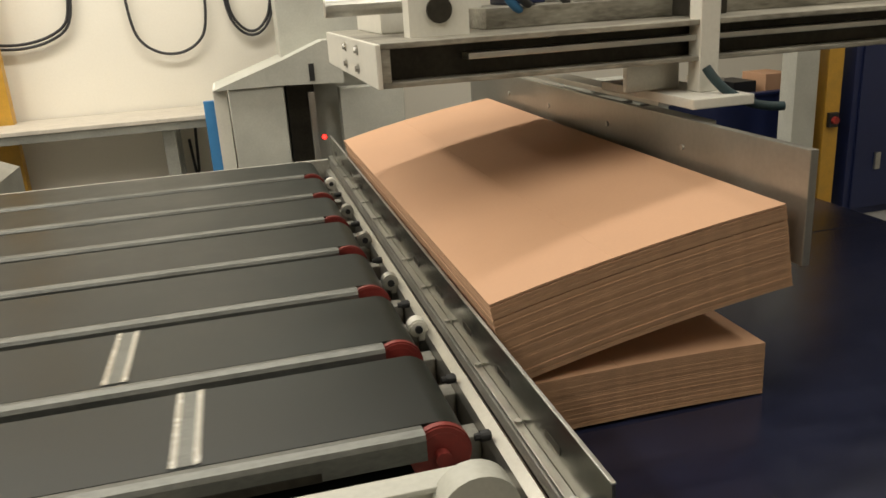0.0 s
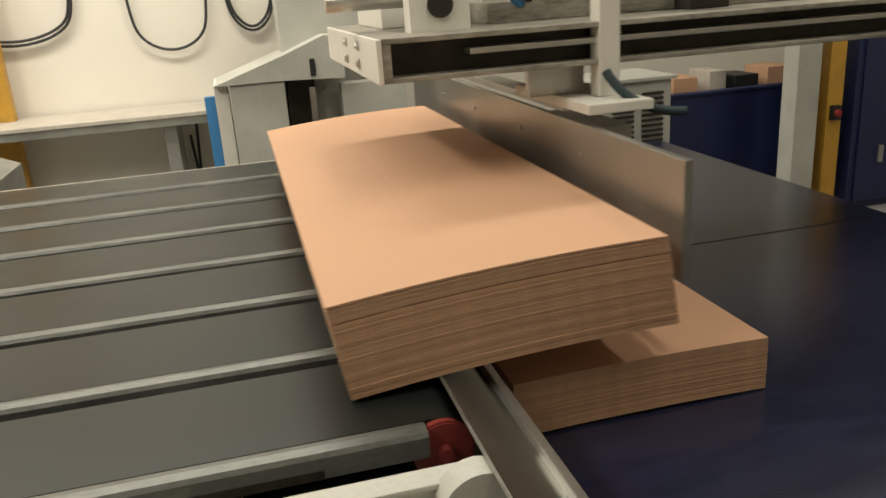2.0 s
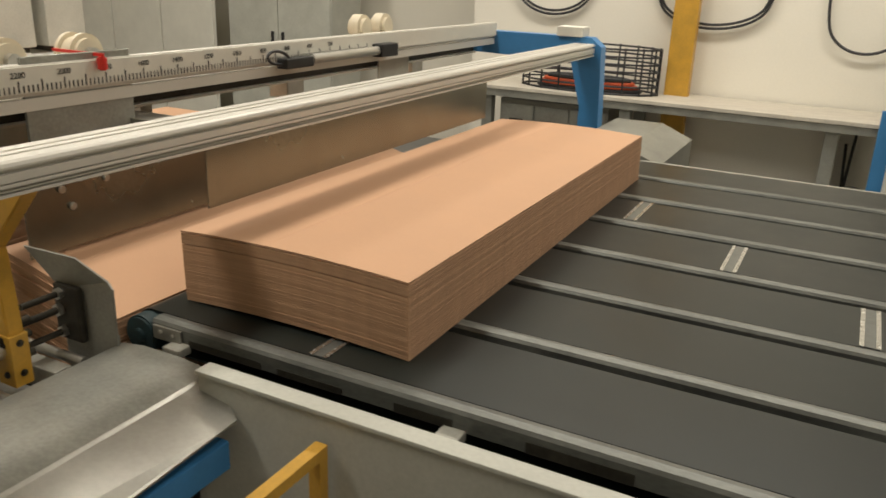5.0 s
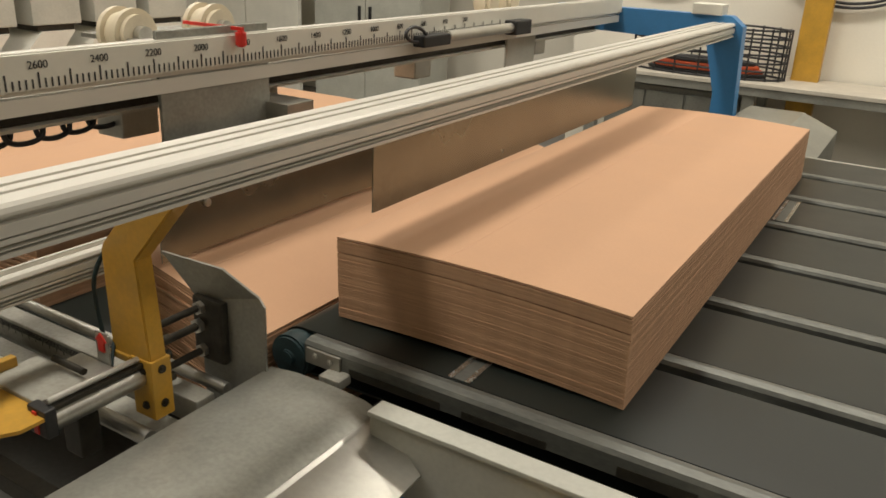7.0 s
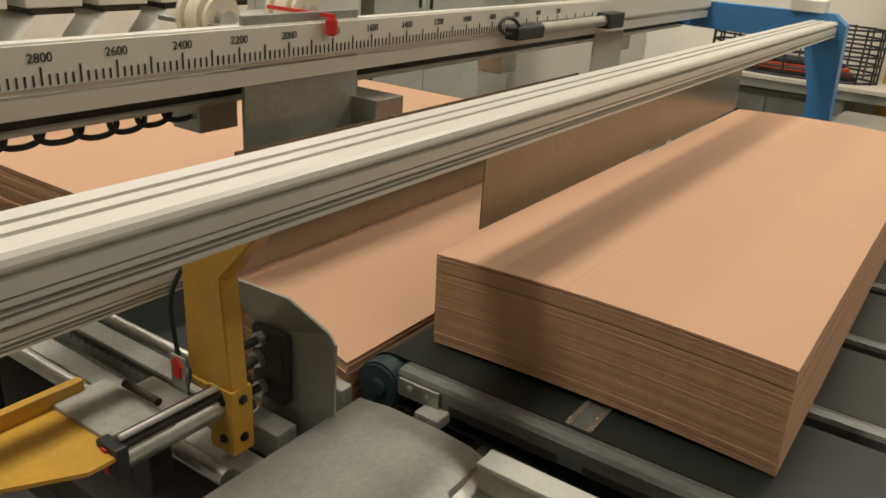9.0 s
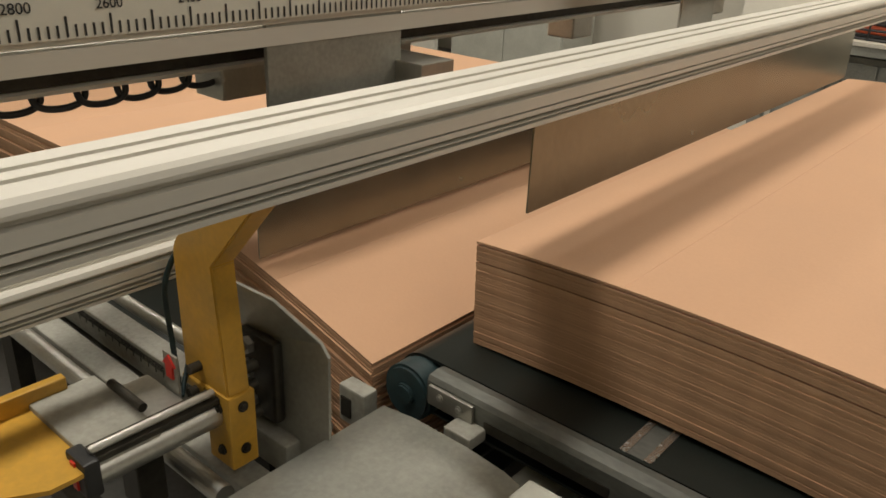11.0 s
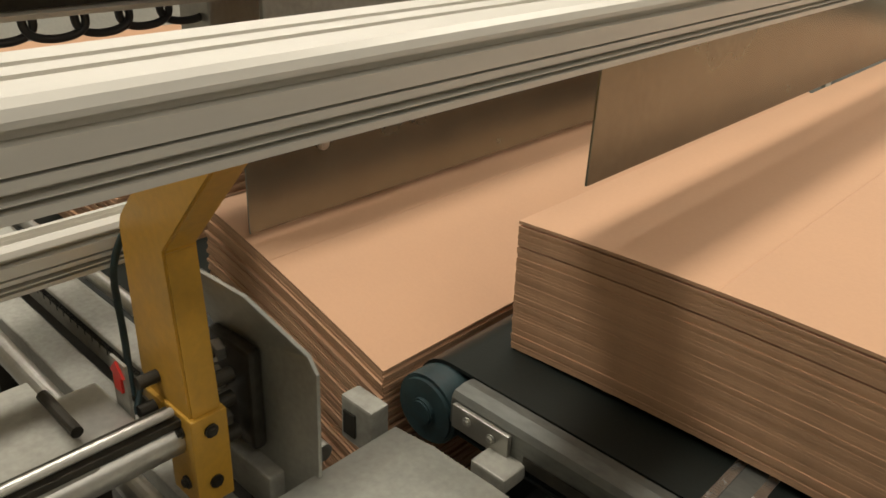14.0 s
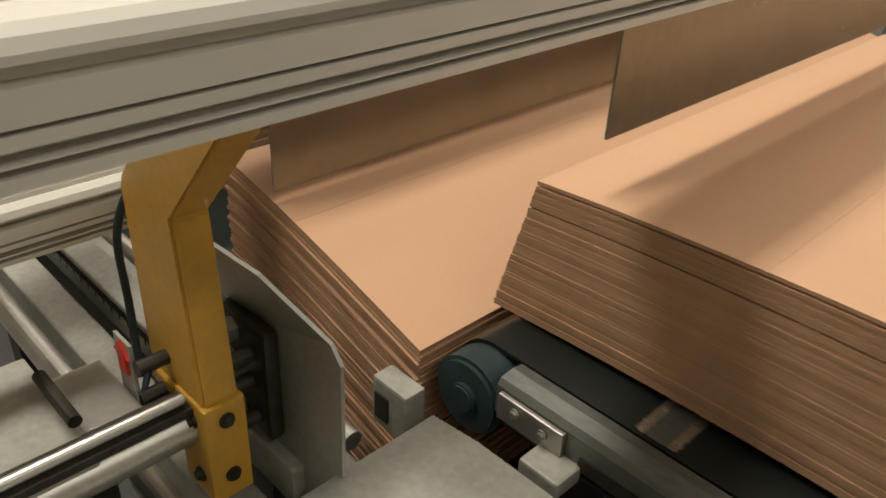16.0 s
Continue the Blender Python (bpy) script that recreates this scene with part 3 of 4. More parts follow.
# ---- yellow arm with the side jogger ----
arm = thing("beam_hanger", "worn yellow painted steel hanger bent below the beam", "hanger")
bm = bmesh.new()
extrude(bm, [(-2.190, 0.92), (-2.252, 0.93), (-2.254, 1.165), (-2.246, 1.182), (-2.06, 1.377), (-1.95, 1.377), (-2.146, 1.165), (-2.128, 0.92)], 0.970, 1.014, "y")
bmesh.ops.bevel(bm, geom=list(bm.edges), offset=0.003, segments=2, affect="EDGES")
part("upright", bm, YELLOW, arm)
part("clamp_block", boxed(-2.190, -2.122, 0.966, 1.018, 0.792, 0.935, 0.003), YELLOW, arm)
part("collar", boxed(-2.256, -2.191, 0.964, 1.018, 0.914, 0.932, 0.004), YELLOW, arm)
bolts(arm, [(-2.150, 0.964, 0.908), (-2.148, 0.964, 0.825)], 0.0065, 0.007, "y", DARKSTEEL)
bolts(arm, [(-2.120, 0.992, 0.912), (-2.120, 0.992, 0.828)], 0.0065, 0.007, "x", DARKSTEEL)
tube("hose", [(-2.255, 0.99, 1.17), (-2.29, 0.97, 1.11), (-2.30, 0.97, 1.05), (-2.285, 0.97, 0.99), (-2.245, 0.95, 0.92)], 0.005, TEAL, arm)
tube("hose", [(-2.25, 1.03, 1.18), (-2.275, 1.035, 1.10), (-2.28, 1.03, 1.02), (-2.26, 0.98, 0.95), (-2.22, 0.94, 0.91)], 0.004, TEAL, arm)
for x, z in ((-2.170, 0.945), (-2.172, 0.905), (-2.165, 0.852)):
    part("guide_bush", rodded(x, 1.036, z, 0.011, 0.04, "y", seg=18), DARKSTEEL, arm)

cyl = thing("pneumatic_cylinder", "steel pneumatic cylinder with a black and red end cap", "cylinder")
bm = rodded(-2.402, 1.012, 0.735, 0.030, 0.27, "y", seg=28, bevel=0.003)
smooth(part("barrel", bm, STEEL, cyl))
part("tie_bar", boxed(-2.425, -2.378, 0.88, 1.14, 0.764, 0.778, 0.003), DARKSTEEL, cyl)
part("tie_rod", rodded(-2.39, 1.0, 0.790, 0.008, 0.25, "y", seg=14, bevel=0.002), STEEL, cyl)
part("tie_rod", rodded(-2.41, 1.0, 0.708, 0.008, 0.25, "y", seg=14, bevel=0.002), STEEL, cyl)
cap = part("end_cap", boxed(-2.435, -2.365, 0.852, 0.882, 0.708, 0.782, 0.006), BLACK, cyl)
part("red_tag", boxed(-2.41, -2.395, 0.848, 0.852, 0.716, 0.774), SIGNRED, cap, "red cap tag")

settle(cyl, (0.234, -0.125, 0.155), 0.85, (-2.40, 0.867, 0.745))

jog = thing("jogger_plate", "grey bent steel jogger plate on three sliding rods", "plate", (0, 1.42, 0))
bm = bmesh.new()
extrude(bm, [(-2.38, 0.60), (-2.172, 0.60), (-2.168, 0.905), (-2.185, 0.925), (-2.385, 0.868)], 0, 0.005, "y")
part("plate", bm, GREYSTEEL, jog)
bm = bmesh.new()
lo = [(-2.385, 0, 0.868), (-2.185, 0, 0.925), (-2.262, -0.035, 0.99), (-2.45, -0.045, 0.992)]
hi = [(x, y + 0.005, z + 0.001) for x, y, z in lo]
va, vb = [bm.verts.new(p) for p in lo], [bm.verts.new(p) for p in hi]
bm.faces.new(va), bm.faces.new(vb[::-1])
for i in range(4):
    bm.faces.new((va[i], vb[i], vb[(i + 1) % 4], va[(i + 1) % 4]))
bmesh.ops.recalc_face_normals(bm, faces=bm.faces)
part("bent_lip", bm, GREYSTEEL, jog)
part("hub", boxed(-2.385, -2.285, -0.022, 0, 0.725, 0.89, 0.008), DARKSTEEL, jog, "greasy mounting hub")
for x, z, r in ((-2.355, 0.865, 0.009), (-2.362, 0.815, 0.010), (-2.352, 0.752, 0.009)):
    part("rod", rodded(x, -0.0765, z, r, 0.133, "y", seg=16), DARKSTEEL, jog)
    part("nut", rodded(x, -0.028, z, r * 1.9, 0.014, "y", seg=6), STEEL, jog)

settle(jog, (0.15, 0, 0.10))

# ---- chute cover beside the belts ----
cov = thing("chute_cover", "dull grey bent steel cover over the chute", "cover")
bm = bmesh.new()
prof = [(-2.055, 0.805), (-2.03, 0.838), (-1.95, 0.849), (-1.83, 0.850), (-1.75, 0.844), (-1.713, 0.832)]
extrude(bm, prof + [(x, z - 0.005) for x, z in prof[::-1]], -0.6, 1.232, "y")
smooth(part("top_sheet", bm, GREYSTEEL, cov), 50)
bm = bmesh.new()
pts = [(-1.712, 1.228, 0.832), (-1.535, 1.13, 0.80), (-1.535, -0.6, 0.70), (-1.712, -0.6, 0.832)]
va, vb = [bm.verts.new(p) for p in pts], [bm.verts.new((x, y, z - 0.005)) for x, y, z in pts]
bm.faces.new(va), bm.faces.new(vb[::-1])
for i in range(4):
    bm.faces.new((va[i], vb[i], vb[(i + 1) % 4], va[(i + 1) % 4]))
bmesh.ops.recalc_face_normals(bm, faces=bm.faces)
part("slope_sheet", bm, GALV, cov)
part("support", boxed(-1.60, -1.555, 0.0, 1.12, 0.66, 0.74, 0.004), BLUE, cov, "blue painted support bar")
part("support_leg", boxed(-1.98, -1.9, 0.55, 0.63, 0, 0.84, 0.004), BLUE, cov)
part("hook_bracket", boxed(-2.145, -2.075, 1.225, 1.262, 0.755, 0.838, 0.005), DIRTY, cov)
part("bracket_slot", boxed(-2.136, -2.110, 1.2215, 1.2255, 0.772, 0.815), DARKSTEEL, cov)

rail_end = thing("roller_bracket", "bolted steel bracket plate at the belt tail", "bracket")
part("plate", boxed(-1.965, -1.862, 1.281, 1.289, 0.850, 0.890, 0.002), GALV, rail_end)
bolts(rail_end, [(-1.935, 1.279, 0.876), (-1.891, 1.279, 0.872)], 0.005, 0.005, "y")

hand = thing("hand_guard", "yellow square-tube hand guard by the machine panel", "guard")
bm = bmesh.new()
extrude(bm, [(-1.30, 0.40), (-1.268, 0.40), (-1.268, 0.818), (-1.30, 0.818)], 1.10, 1.13, "y")
extrude(bm, [(-1.30, 0.788), (-1.268, 0.788), (-1.268, 0.818), (-1.30, 0.818)], 0.72, 1.10, "y")
extrude(bm, [(-1.30, 0.40), (-1.268, 0.40), (-1.268, 0.788), (-1.30, 0.788)], 0.72, 0.75, "y")
part("tube_frame", bm, YELLOW, hand)
part("foot", boxed(-1.31, -1.258, 0.70, 1.155, 0.38, 0.40), YELLOW, hand)
part("post", boxed(-1.30, -1.268, 0.9, 0.94, 0, 0.38), YELLOW, hand)

# ---- delivery conveyor past the belts ----
dlv = thing("delivery_conveyor", "low dark delivery conveyor with steel tubes and white rails", "conveyor")
part("deck", boxed(-4.8, -2.62, 1.25, 4.2, 0.50, 0.60, 0.006), RUBBER, dlv)
part("low_deck", boxed(-2.615, -2.1, 1.25, 4.2, 0.34, 0.44, 0.006), RUBBER, dlv)
part("deck_edge", boxed(-4.8, -2.1, 1.20, 1.248, 0.54, 0.61, 0.004), GREYSTEEL, dlv)
part("scale_bar", boxed(-4.8, -2.1, 1.06, 1.115, 0.735, 0.80, 0.004), DIRTY, dlv, "white rail with a printed scale")
part("tube", rodded(-3.45, 1.155, 0.79, 0.015, 2.7, "x", seg=20), STEEL, dlv)
part("tube", rodded(-3.45, 0.93, 0.775, 0.019, 2.7, "x", seg=20), STEEL, dlv)
part("inner_rail", boxed(-4.8, -2.1, 0.975, 1.035, 0.70, 0.755, 0.004), DIRTY, dlv)
part("lower_frame", boxed(-4.8, -2.1, 0.88, 0.93, 0.42, 0.48, 0.004), DARKSTEEL, dlv)
for x in (-4.7, -3.4, -2.2):
    part("leg", boxed(x - 0.04, x + 0.04, 1.065, 1.11, 0, 0.735), DARKSTEEL, dlv)
    part("leg", boxed(x - 0.04, x + 0.04, 4.0, 4.06, 0, 0.5), DARKSTEEL, dlv)
bm = bmesh.new()
for k in range(120):
    x = -2.95 + 0.006 * k
    box(bm, x - 0.0008, x + 0.0008, 1.0585, 1.0598, 0.775 if k % 5 else 0.765, 0.792)
tagged(part("scale_printing", bm, BLACK, dlv), kind="stuff")
mark = thing("clamp_slide", "white clamp slide with a red arrow on the rail", "clamp")
part("slide", boxed(-2.65, -2.44, 1.005, 1.12, 0.70, 0.728, 0.004), DIRTY, mark)
part("jaw", boxed(-2.60, -2.46, 1.12, 1.19, 0.69, 0.72, 0.004), STEEL, mark)
part("lever", rodded(-2.53, 1.115, 0.745, 0.008, 0.10, "x", seg=12), DARKSTEEL, mark)
bm = bmesh.new()
extrude(bm, [(-2.535, 0.745), (-2.515, 0.745), (-2.515, 0.77), (-2.507, 0.77), (-2.525, 0.79), (-2.543, 0.77), (-2.535, 0.77)], 1.1895, 1.193, "y")
part("arrow", bm, SIGNRED, mark, "red arrow")
part("arrow_post", boxed(-2.545, -2.505, 1.193, 1.197, 0.69, 0.79), DIRTY, mark)
part("riser", boxed(-2.56, -2.50, 1.10, 1.15, 0.53, 0.70, 0.004), DARKSTEEL, mark)
settle(mark, (0.29, -0.26, 0.20))
yb = thing("yellow_bracket", "yellow painted angle bracket reaching to the clamp", "bracket")
bm = bmesh.new()
extrude(bm, [(-2.66, 1.02), (-2.45, 0.95), (-2.45, 0.90), (-2.66, 0.55), (-2.75, 0.4), (-2.75, 0.7)], 0.675, 0.683, "z")
part("gusset", bm, YELLOW, yb)
part("flange", boxed(-2.68, -2.66, 0.4, 1.03, 0.675, 0.715, 0.003), YELLOW, yb)
part("stand", boxed(-2.74, -2.68, 0.5, 0.56, -0.235, 0.676), YELLOW, yb)
settle(yb, (0.31, -0.22, 0.235))

# ---- a further stack and the machine behind ----
far, far_sheets = bundle("cardboard_stack", "broad pale stack of cardboard sheets farther along the line", 1.05, 2.2, 0.36, 30, 0.0, (-4.25, 1.38, 0.602), 0.006)

ducts = thing("duct_hood", "row of pale grey-green sheet-metal duct hoods", "duct")
part("hood_body", boxed(-5.6, -4.55, 1.3, 3.4, 0.0, 1.18, 0.006), GREY, ducts)
for i in range(5):
    y = 1.55 + 0.34 * i
    bm = bmesh.new()
    extrude(bm, [(y, 1.18), (y + 0.20, 1.18), (y + 0.32, 1.32), (y + 0.14, 1.32)], -4.9, -4.55, "x")
    part("slanted_duct", bm, WHITE, ducts)
    part("collar", boxed(-4.88, -4.57, y + 0.13, y + 0.33, 1.32, 1.35, 0.004), DARKSTEEL, ducts)
    part("riser", boxed(-4.95, -4.55, y + 0.1, y + 0.36, 1.35, 2.1, 0.006), GREY, ducts)
wcab = thing("steel_cabinet", "tall light grey double-door steel cabinet against the wall", "cabinet")
part("body", boxed(-6.8, -5.4, 7.05, 7.6, 0, 2.2, 0.005), GREY, wcab)
for x0, x1 in ((-6.79, -6.105), (-6.095, -5.41)):
    d = part("door", boxed(x0, x1, 7.03, 7.048, 0.05, 2.18, 0.004), GREY, wcab)
    part("handle", boxed(x1 - 0.08 if x0 < -6.5 else x0 + 0.05, x1 - 0.05 if x0 < -6.5 else x0 + 0.08, 7.01, 7.03, 1.0, 1.15, 0.004), BLACK, d)
pan = thing("white_partition", "off-white partition panels behind the machine line", "partition")
for i in range(5):
    part("panel", boxed(-10.9 + 0.8 * i, -10.12 + 0.8 * i, 6.9, 6.96, 0, 2.6, 0.004), WHITE, pan)

# ---- work table by the wall ----
tbl = thing("work_table", "long steel-framed work table with a scuffed pale board", "table")
part("tabletop", boxed(-3.25, -0.08, 6.08, 6.72, 0.925, 0.955, 0.004), TABLEW, tbl)
part("apron", boxed(-3.25, -0.08, 6.09, 6.13, 0.865, 0.924, 0.003), GREYSTEEL, tbl)
for x in (-3.15, -1.95, -0.45):
    for y in (6.13, 6.60):
        part("leg", boxed(x - 0.045, x + 0.045, y, y + 0.08, 0, 0.924, 0.004), GREYSTEEL, tbl)
post = thing("slotted_post", "bright blue slotted steel upright beside the table", "post")
bm = boxed(-0.17, -0.075, 5.98, 6.03, 0, 1.06, 0.003)
part("upright", bm, BLUE, post)
for i in range(9):
    part("tab", boxed(-0.075, -0.055, 5.985, 6.025, 0.3 + 0.08 * i, 0.345 + 0.08 * i, 0.003), BLUE, post)
for x in (-1.75, 3.95):
    y = 6.52 if x < 0 else 4.62
    c = thing("steel_column", "yellow painted steel column standing on the floor", "column")
    part("web", boxed(x, x + 0.19 if x < 0 else x + 0.12, y, y + 0.1, 0, 4.0, 0.004), YELLOW, c)
bsk = thing("wire_basket", "black wire basket holding coiled orange hoses", "basket")
for k in range(7):
    z = 0.965 + 0.058 * k
    pts_ = [(-2.35 + 0.58 * math.cos(a * math.pi / 8), 6.38 + 0.24 * math.sin(a * math.pi / 8), z) for a in range(17)]
    tube("ring", pts_, 0.008, CABLE, bsk)
for a in range(20):
    x, y = -2.35 + 0.58 * math.cos(a * math.pi / 10), 6.38 + 0.24 * math.sin(a * math.pi / 10)
    part("wire", boxed(x - 0.006, x + 0.006, y - 0.006, y + 0.006, 0.957, 1.325), BLACK, bsk)
hs = thing("hose_coil", "coil of orange and black hoses lying in the basket", "hose")
for k in range(4):
    r = 0.44 - 0.03 * k
    tube("turn", [(-2.35 + r * math.cos(a * math.pi / 8), 6.38 + 0.4 * r * math.sin(a * math.pi / 8), 0.975 + 0.026 * k) for a in range(17)], 0.016, ORANGE if k % 3 else CABLE, hs)
ucab = thing("drawer_cabinet", "dull grey drawer cabinet under the work table", "cabinet")
part("body", boxed(-3.05, -2.1, 6.2, 6.68, 0, 0.84, 0.005), GREYSTEEL, ucab)
for i in range(3):
    f = part("drawer_front", boxed(-3.03 + 0.31 * i, -2.74 + 0.31 * i, 6.182, 6.2, 0.08, 0.80, 0.004), GREYSTEEL, ucab)
    part("handle", boxed(-2.95 + 0.31 * i, -2.83 + 0.31 * i, 6.165, 6.182, 0.66, 0.68, 0.003), BLACK, f)
whl = thing("fan_wheel", "small black spoked wheel leaning by the wall", "wheel")
bm = bmesh.new()
for k in range(24):
    a, b = k * math.pi / 12, (k + 1) * math.pi / 12
    extrude(bm, [(-0.25 + r * math.cos(t), 0.28 + r * math.sin(t)) for r, t in ((0.14, a), (0.17, a), (0.17, b), (0.14, b))], 6.28, 6.33, "y")
part("rim", bm, BLACK, whl)
for k in range(8):
    t = k * math.pi / 8
    bm = boxed(-0.14, 0.14, -0.005, 0.005, -0.006, 0.006)
    bmesh.ops.transform(bm, matrix=Matrix.Translation((-0.25, 6.305, 0.28)) @ Matrix.Rotation(t, 4, "Y"), verts=bm.verts)
    part("spoke", bm, STEEL, whl)
part("foot", boxed(-0.33, -0.17, 6.25, 6.36, 0, 0.115), BLACK, whl)
for x, lean, h in ((-0.33, 3, 0.82), (-0.30, -4, 0.7)):
    st = thing("broom_stick", "dark thin broom stick leaning by the wall", "broom")
    bm = rodded(0, 0, h / 2, 0.012, h, "z", seg=10)
    stick = part("stick", bm, BLACK, st)
    st.matrix_basis = pose(x, 6.66, 0, -3, lean, 0)

# ---- cables looped along the wall ----
def wall_loop(x0, x1, top, bottom, twin=False):
    m = (x0 + x1) / 2
    for k in range(2 if twin else 1):
        d, e = 0.018 * k, 0.03 * k
        pts_ = [(x0 + d, 6.70, top), (x0 + d, 6.70, bottom + 0.25), (x0 + 0.05 + d, 6.70, bottom + 0.06 + e), (m, 6.70, bottom - 0.05 + e), (x1 - 0.05 - d, 6.70, bottom + 0.06 + e), (x1 - d, 6.70, bottom + 0.25), (x1 - d, 6.70, top)]
        yield tube("cable_strand", pts_, 0.011, CABLE)


for a, b, z, tw in ((-1.95, -1.02, 1.50, True), (-0.66, -0.06, 1.385, False), (0.06, 0.46, 1.485, True), (0.43, 0.78, 1.48, False), (-3.2, -2.45, 1.54, True)):
    loop = thing("wall_cable", "thick dark cable hanging in a slack loop on the wall", "cable", group="looped wall cables")
    for strand in wall_loop(a, b, 2.3, z, tw):
        strand.parent = loop

# ---- far cover and right-hand background ----
fc = thing("end_cover", "grey bent sheet cover at the far belt tail", "cover")
bm = bmesh.new()
extrude(bm, [(-1.95, 0.80), (-1.76, 0.945), (-1.45, 0.945), (-1.25, 0.86), (-1.25, 0.5), (-1.95, 0.5)], 4.28, 5.2, "y")
part("sheet", bm, GREYSTEEL, fc)
part("stand", boxed(-1.7, -1.4, 4.4, 5.1, 0, 0.5), GREY, fc)

vent = thing("control_cabinet", "light grey control cabinet with two louvred vents", "cabinet")
part("body", boxed(2.36, 2.92, 4.9, 5.4, 0, 1.015, 0.006), GREY, vent)
part("lid", boxed(2.33, 2.95, 4.87, 5.43, 1.015, 1.04, 0.004), GREY, vent)
for c0 in (2.48, 2.70):
    for k in range(11):
        part("louvre", boxed(c0, c0 + 0.16, 4.885, 4.899, 0.56 + 0.036 * k, 0.578 + 0.036 * k, 0.003), DARKSTEEL, vent)
nav = thing("storage_bin", "long dark navy steel bin wall with boxes along its rim", "bin")
part("side_wall", boxed(3.0, 4.3, 5.2, 5.25, 0, 0.83, 0.004), NAVY, nav)
part("back_wall", boxed(3.0, 4.3, 6.1, 6.15, 0, 0.83, 0.004), NAVY, nav)
part("bottom", boxed(3.0, 4.3, 5.25, 6.1, 0.0, 0.62), NAVY, nav)
part("rim", boxed(2.98, 4.32, 5.18, 5.26, 0.83, 0.85, 0.004), NAVY, nav)
for x, w, h, m in ((3.2, 0.2, 0.24, KRAFT), (3.5, 0.14, 0.27, TABLEW), (3.72, 0.2, 0.22, BLACK), (4.0, 0.22, 0.26, KRAFT)):
    bx = thing("small_box", "small open box of parts in the bin", "box", group="boxes in the bin")
    part("carton", boxed(x, x + w, 5.35, 5.65, 0.62, 0.62 + h + 0.08, 0.004), m, bx)
ncab = thing("navy_cabinet", "dark navy control cabinet with a safety sign", "cabinet")
part("body", boxed(4.15, 5.6, 4.6, 5.3, 0, 2.2, 0.006), NAVY, ncab)
part("door", boxed(4.2, 5.0, 4.583, 4.599, 0.05, 2.1, 0.004), NAVY, ncab)
part("handle", boxed(4.36, 4.40, 4.56, 4.583, 0.33, 0.45, 0.004), STEEL, ncab)
part("sign", boxed(4.64, 4.82, 4.577, 4.583, 0.72, 0.91), SCALEW, ncab, "white and black safety sign")
part("sign_disc", rodded(4.73, 4.575, 0.82, 0.06, 0.004, "y", seg=24), BLACK, ncab, "black sign disc")
wp = thing("white_post", "pale grey square steel post", "post")
part("upright", boxed(3.68, 3.86, 4.6, 4.75, 0, 3.0, 0.005), GREY, wp)
btn = thing("stop_button", "small red emergency button on the column", "button")
part("base", boxed(3.97, 4.04, 4.585, 4.62, 0.66, 0.76, 0.004), BLACK, btn)
part("knob", rodded(4.005, 4.575, 0.71, 0.026, 0.03, "y", seg=16, bevel=0.005), RED, btn)
for x in (1.9, 2.9):
    up = thing("machine_housing", "pale machine housing block above the gantry beam", "machine")
    part("body", boxed(x, x + 0.55, 2.70, 3.15, 1.654, 2.3, 0.006), WHITE if x < 2.5 else GREY, up)
hk = thing("drive_unit", "blue and black drive unit with hoses on the gantry", "motor")
part("blue_housing", boxed(1.06, 1.2, 2.75, 2.95, 1.672, 1.95, 0.005), NAVY, hk)
smooth(part("drum", rodded(1.62, 2.45, 1.80, 0.09, 0.22, "x", seg=28, bevel=0.012), BLACK, hk))
part("drum_foot", boxed(1.55, 1.69, 2.40, 2.52, 1.607, 1.73, 0.003), DARKSTEEL, hk)
tube("hose", [(0.86, 2.45, 1.92), (0.9, 2.42, 1.75), (0.97, 2.45, 1.66), (1.05, 2.55, 1.65)], 0.014, BLUE, hk)
tube("hose", [(0.89, 2.45, 1.92), (0.93, 2.42, 1.77), (1.0, 2.45, 1.68), (1.08, 2.55, 1.66)], 0.014, CABLE, hk)
tube("hose", [(1.02, 2.5, 1.95), (1.05, 2.48, 1.8), (1.12, 2.5, 1.7), (1.2, 2.55, 1.67)], 0.010, CABLE, hk)

settle(hk, GANTRY_AT)

# ---- frame corner at the belt heads ----
fcn = thing("bearing_cap", "rounded white painted bearing housing at the belt head", "housing")
bm = bmesh.new()
arc = [(0.38 + 0.075 * math.cos(radians(a)), 0.845 + 0.075 * math.sin(radians(a))) for a in range(0, 181, 15)]
extrude(bm, arc + [(0.20, 0.86), (-0.2, 0.80), (-0.2, 0.70), (0.46, 0.70)], 1.10, 1.158, "y")
smooth(part("housing", bm, GREY, fcn), 40)
part("cap_band", boxed(0.24, 0.47, 1.092, 1.10, 0.70, 0.80, 0.004), BLUE, fcn)
part("foot", boxed(0.25, 0.40, 1.10, 1.158, 0, 0.70), GREY, fcn)

# ---- belt lacings ----
def lacing(y):
    o = thing("belt_lacing", "bright steel wire lacing joining a belt", "belt lacing", (0, y, 0), group="belt lacings")
    b = bmesh.new()
    for k in range(62):
        yy = 0.04 + 0.005 * k
        for x0, x1 in ((-0.028, -0.015), (0.015, 0.028)):
            box(b, x0, x1, yy, yy + 0.0038, 0.0, 0.0022)
    tagged(part("lacing_strip", b, LACE, o), kind="stuff")
    part("hinge_pin", boxed(-0.0145, 0.0145, 0.04, 0.348, 0.0, 0.001), RAILM, o)
    return o


laces = [lacing(ROW0 + PITCH * i) for i in (0, 1, 4, 3, 2)]

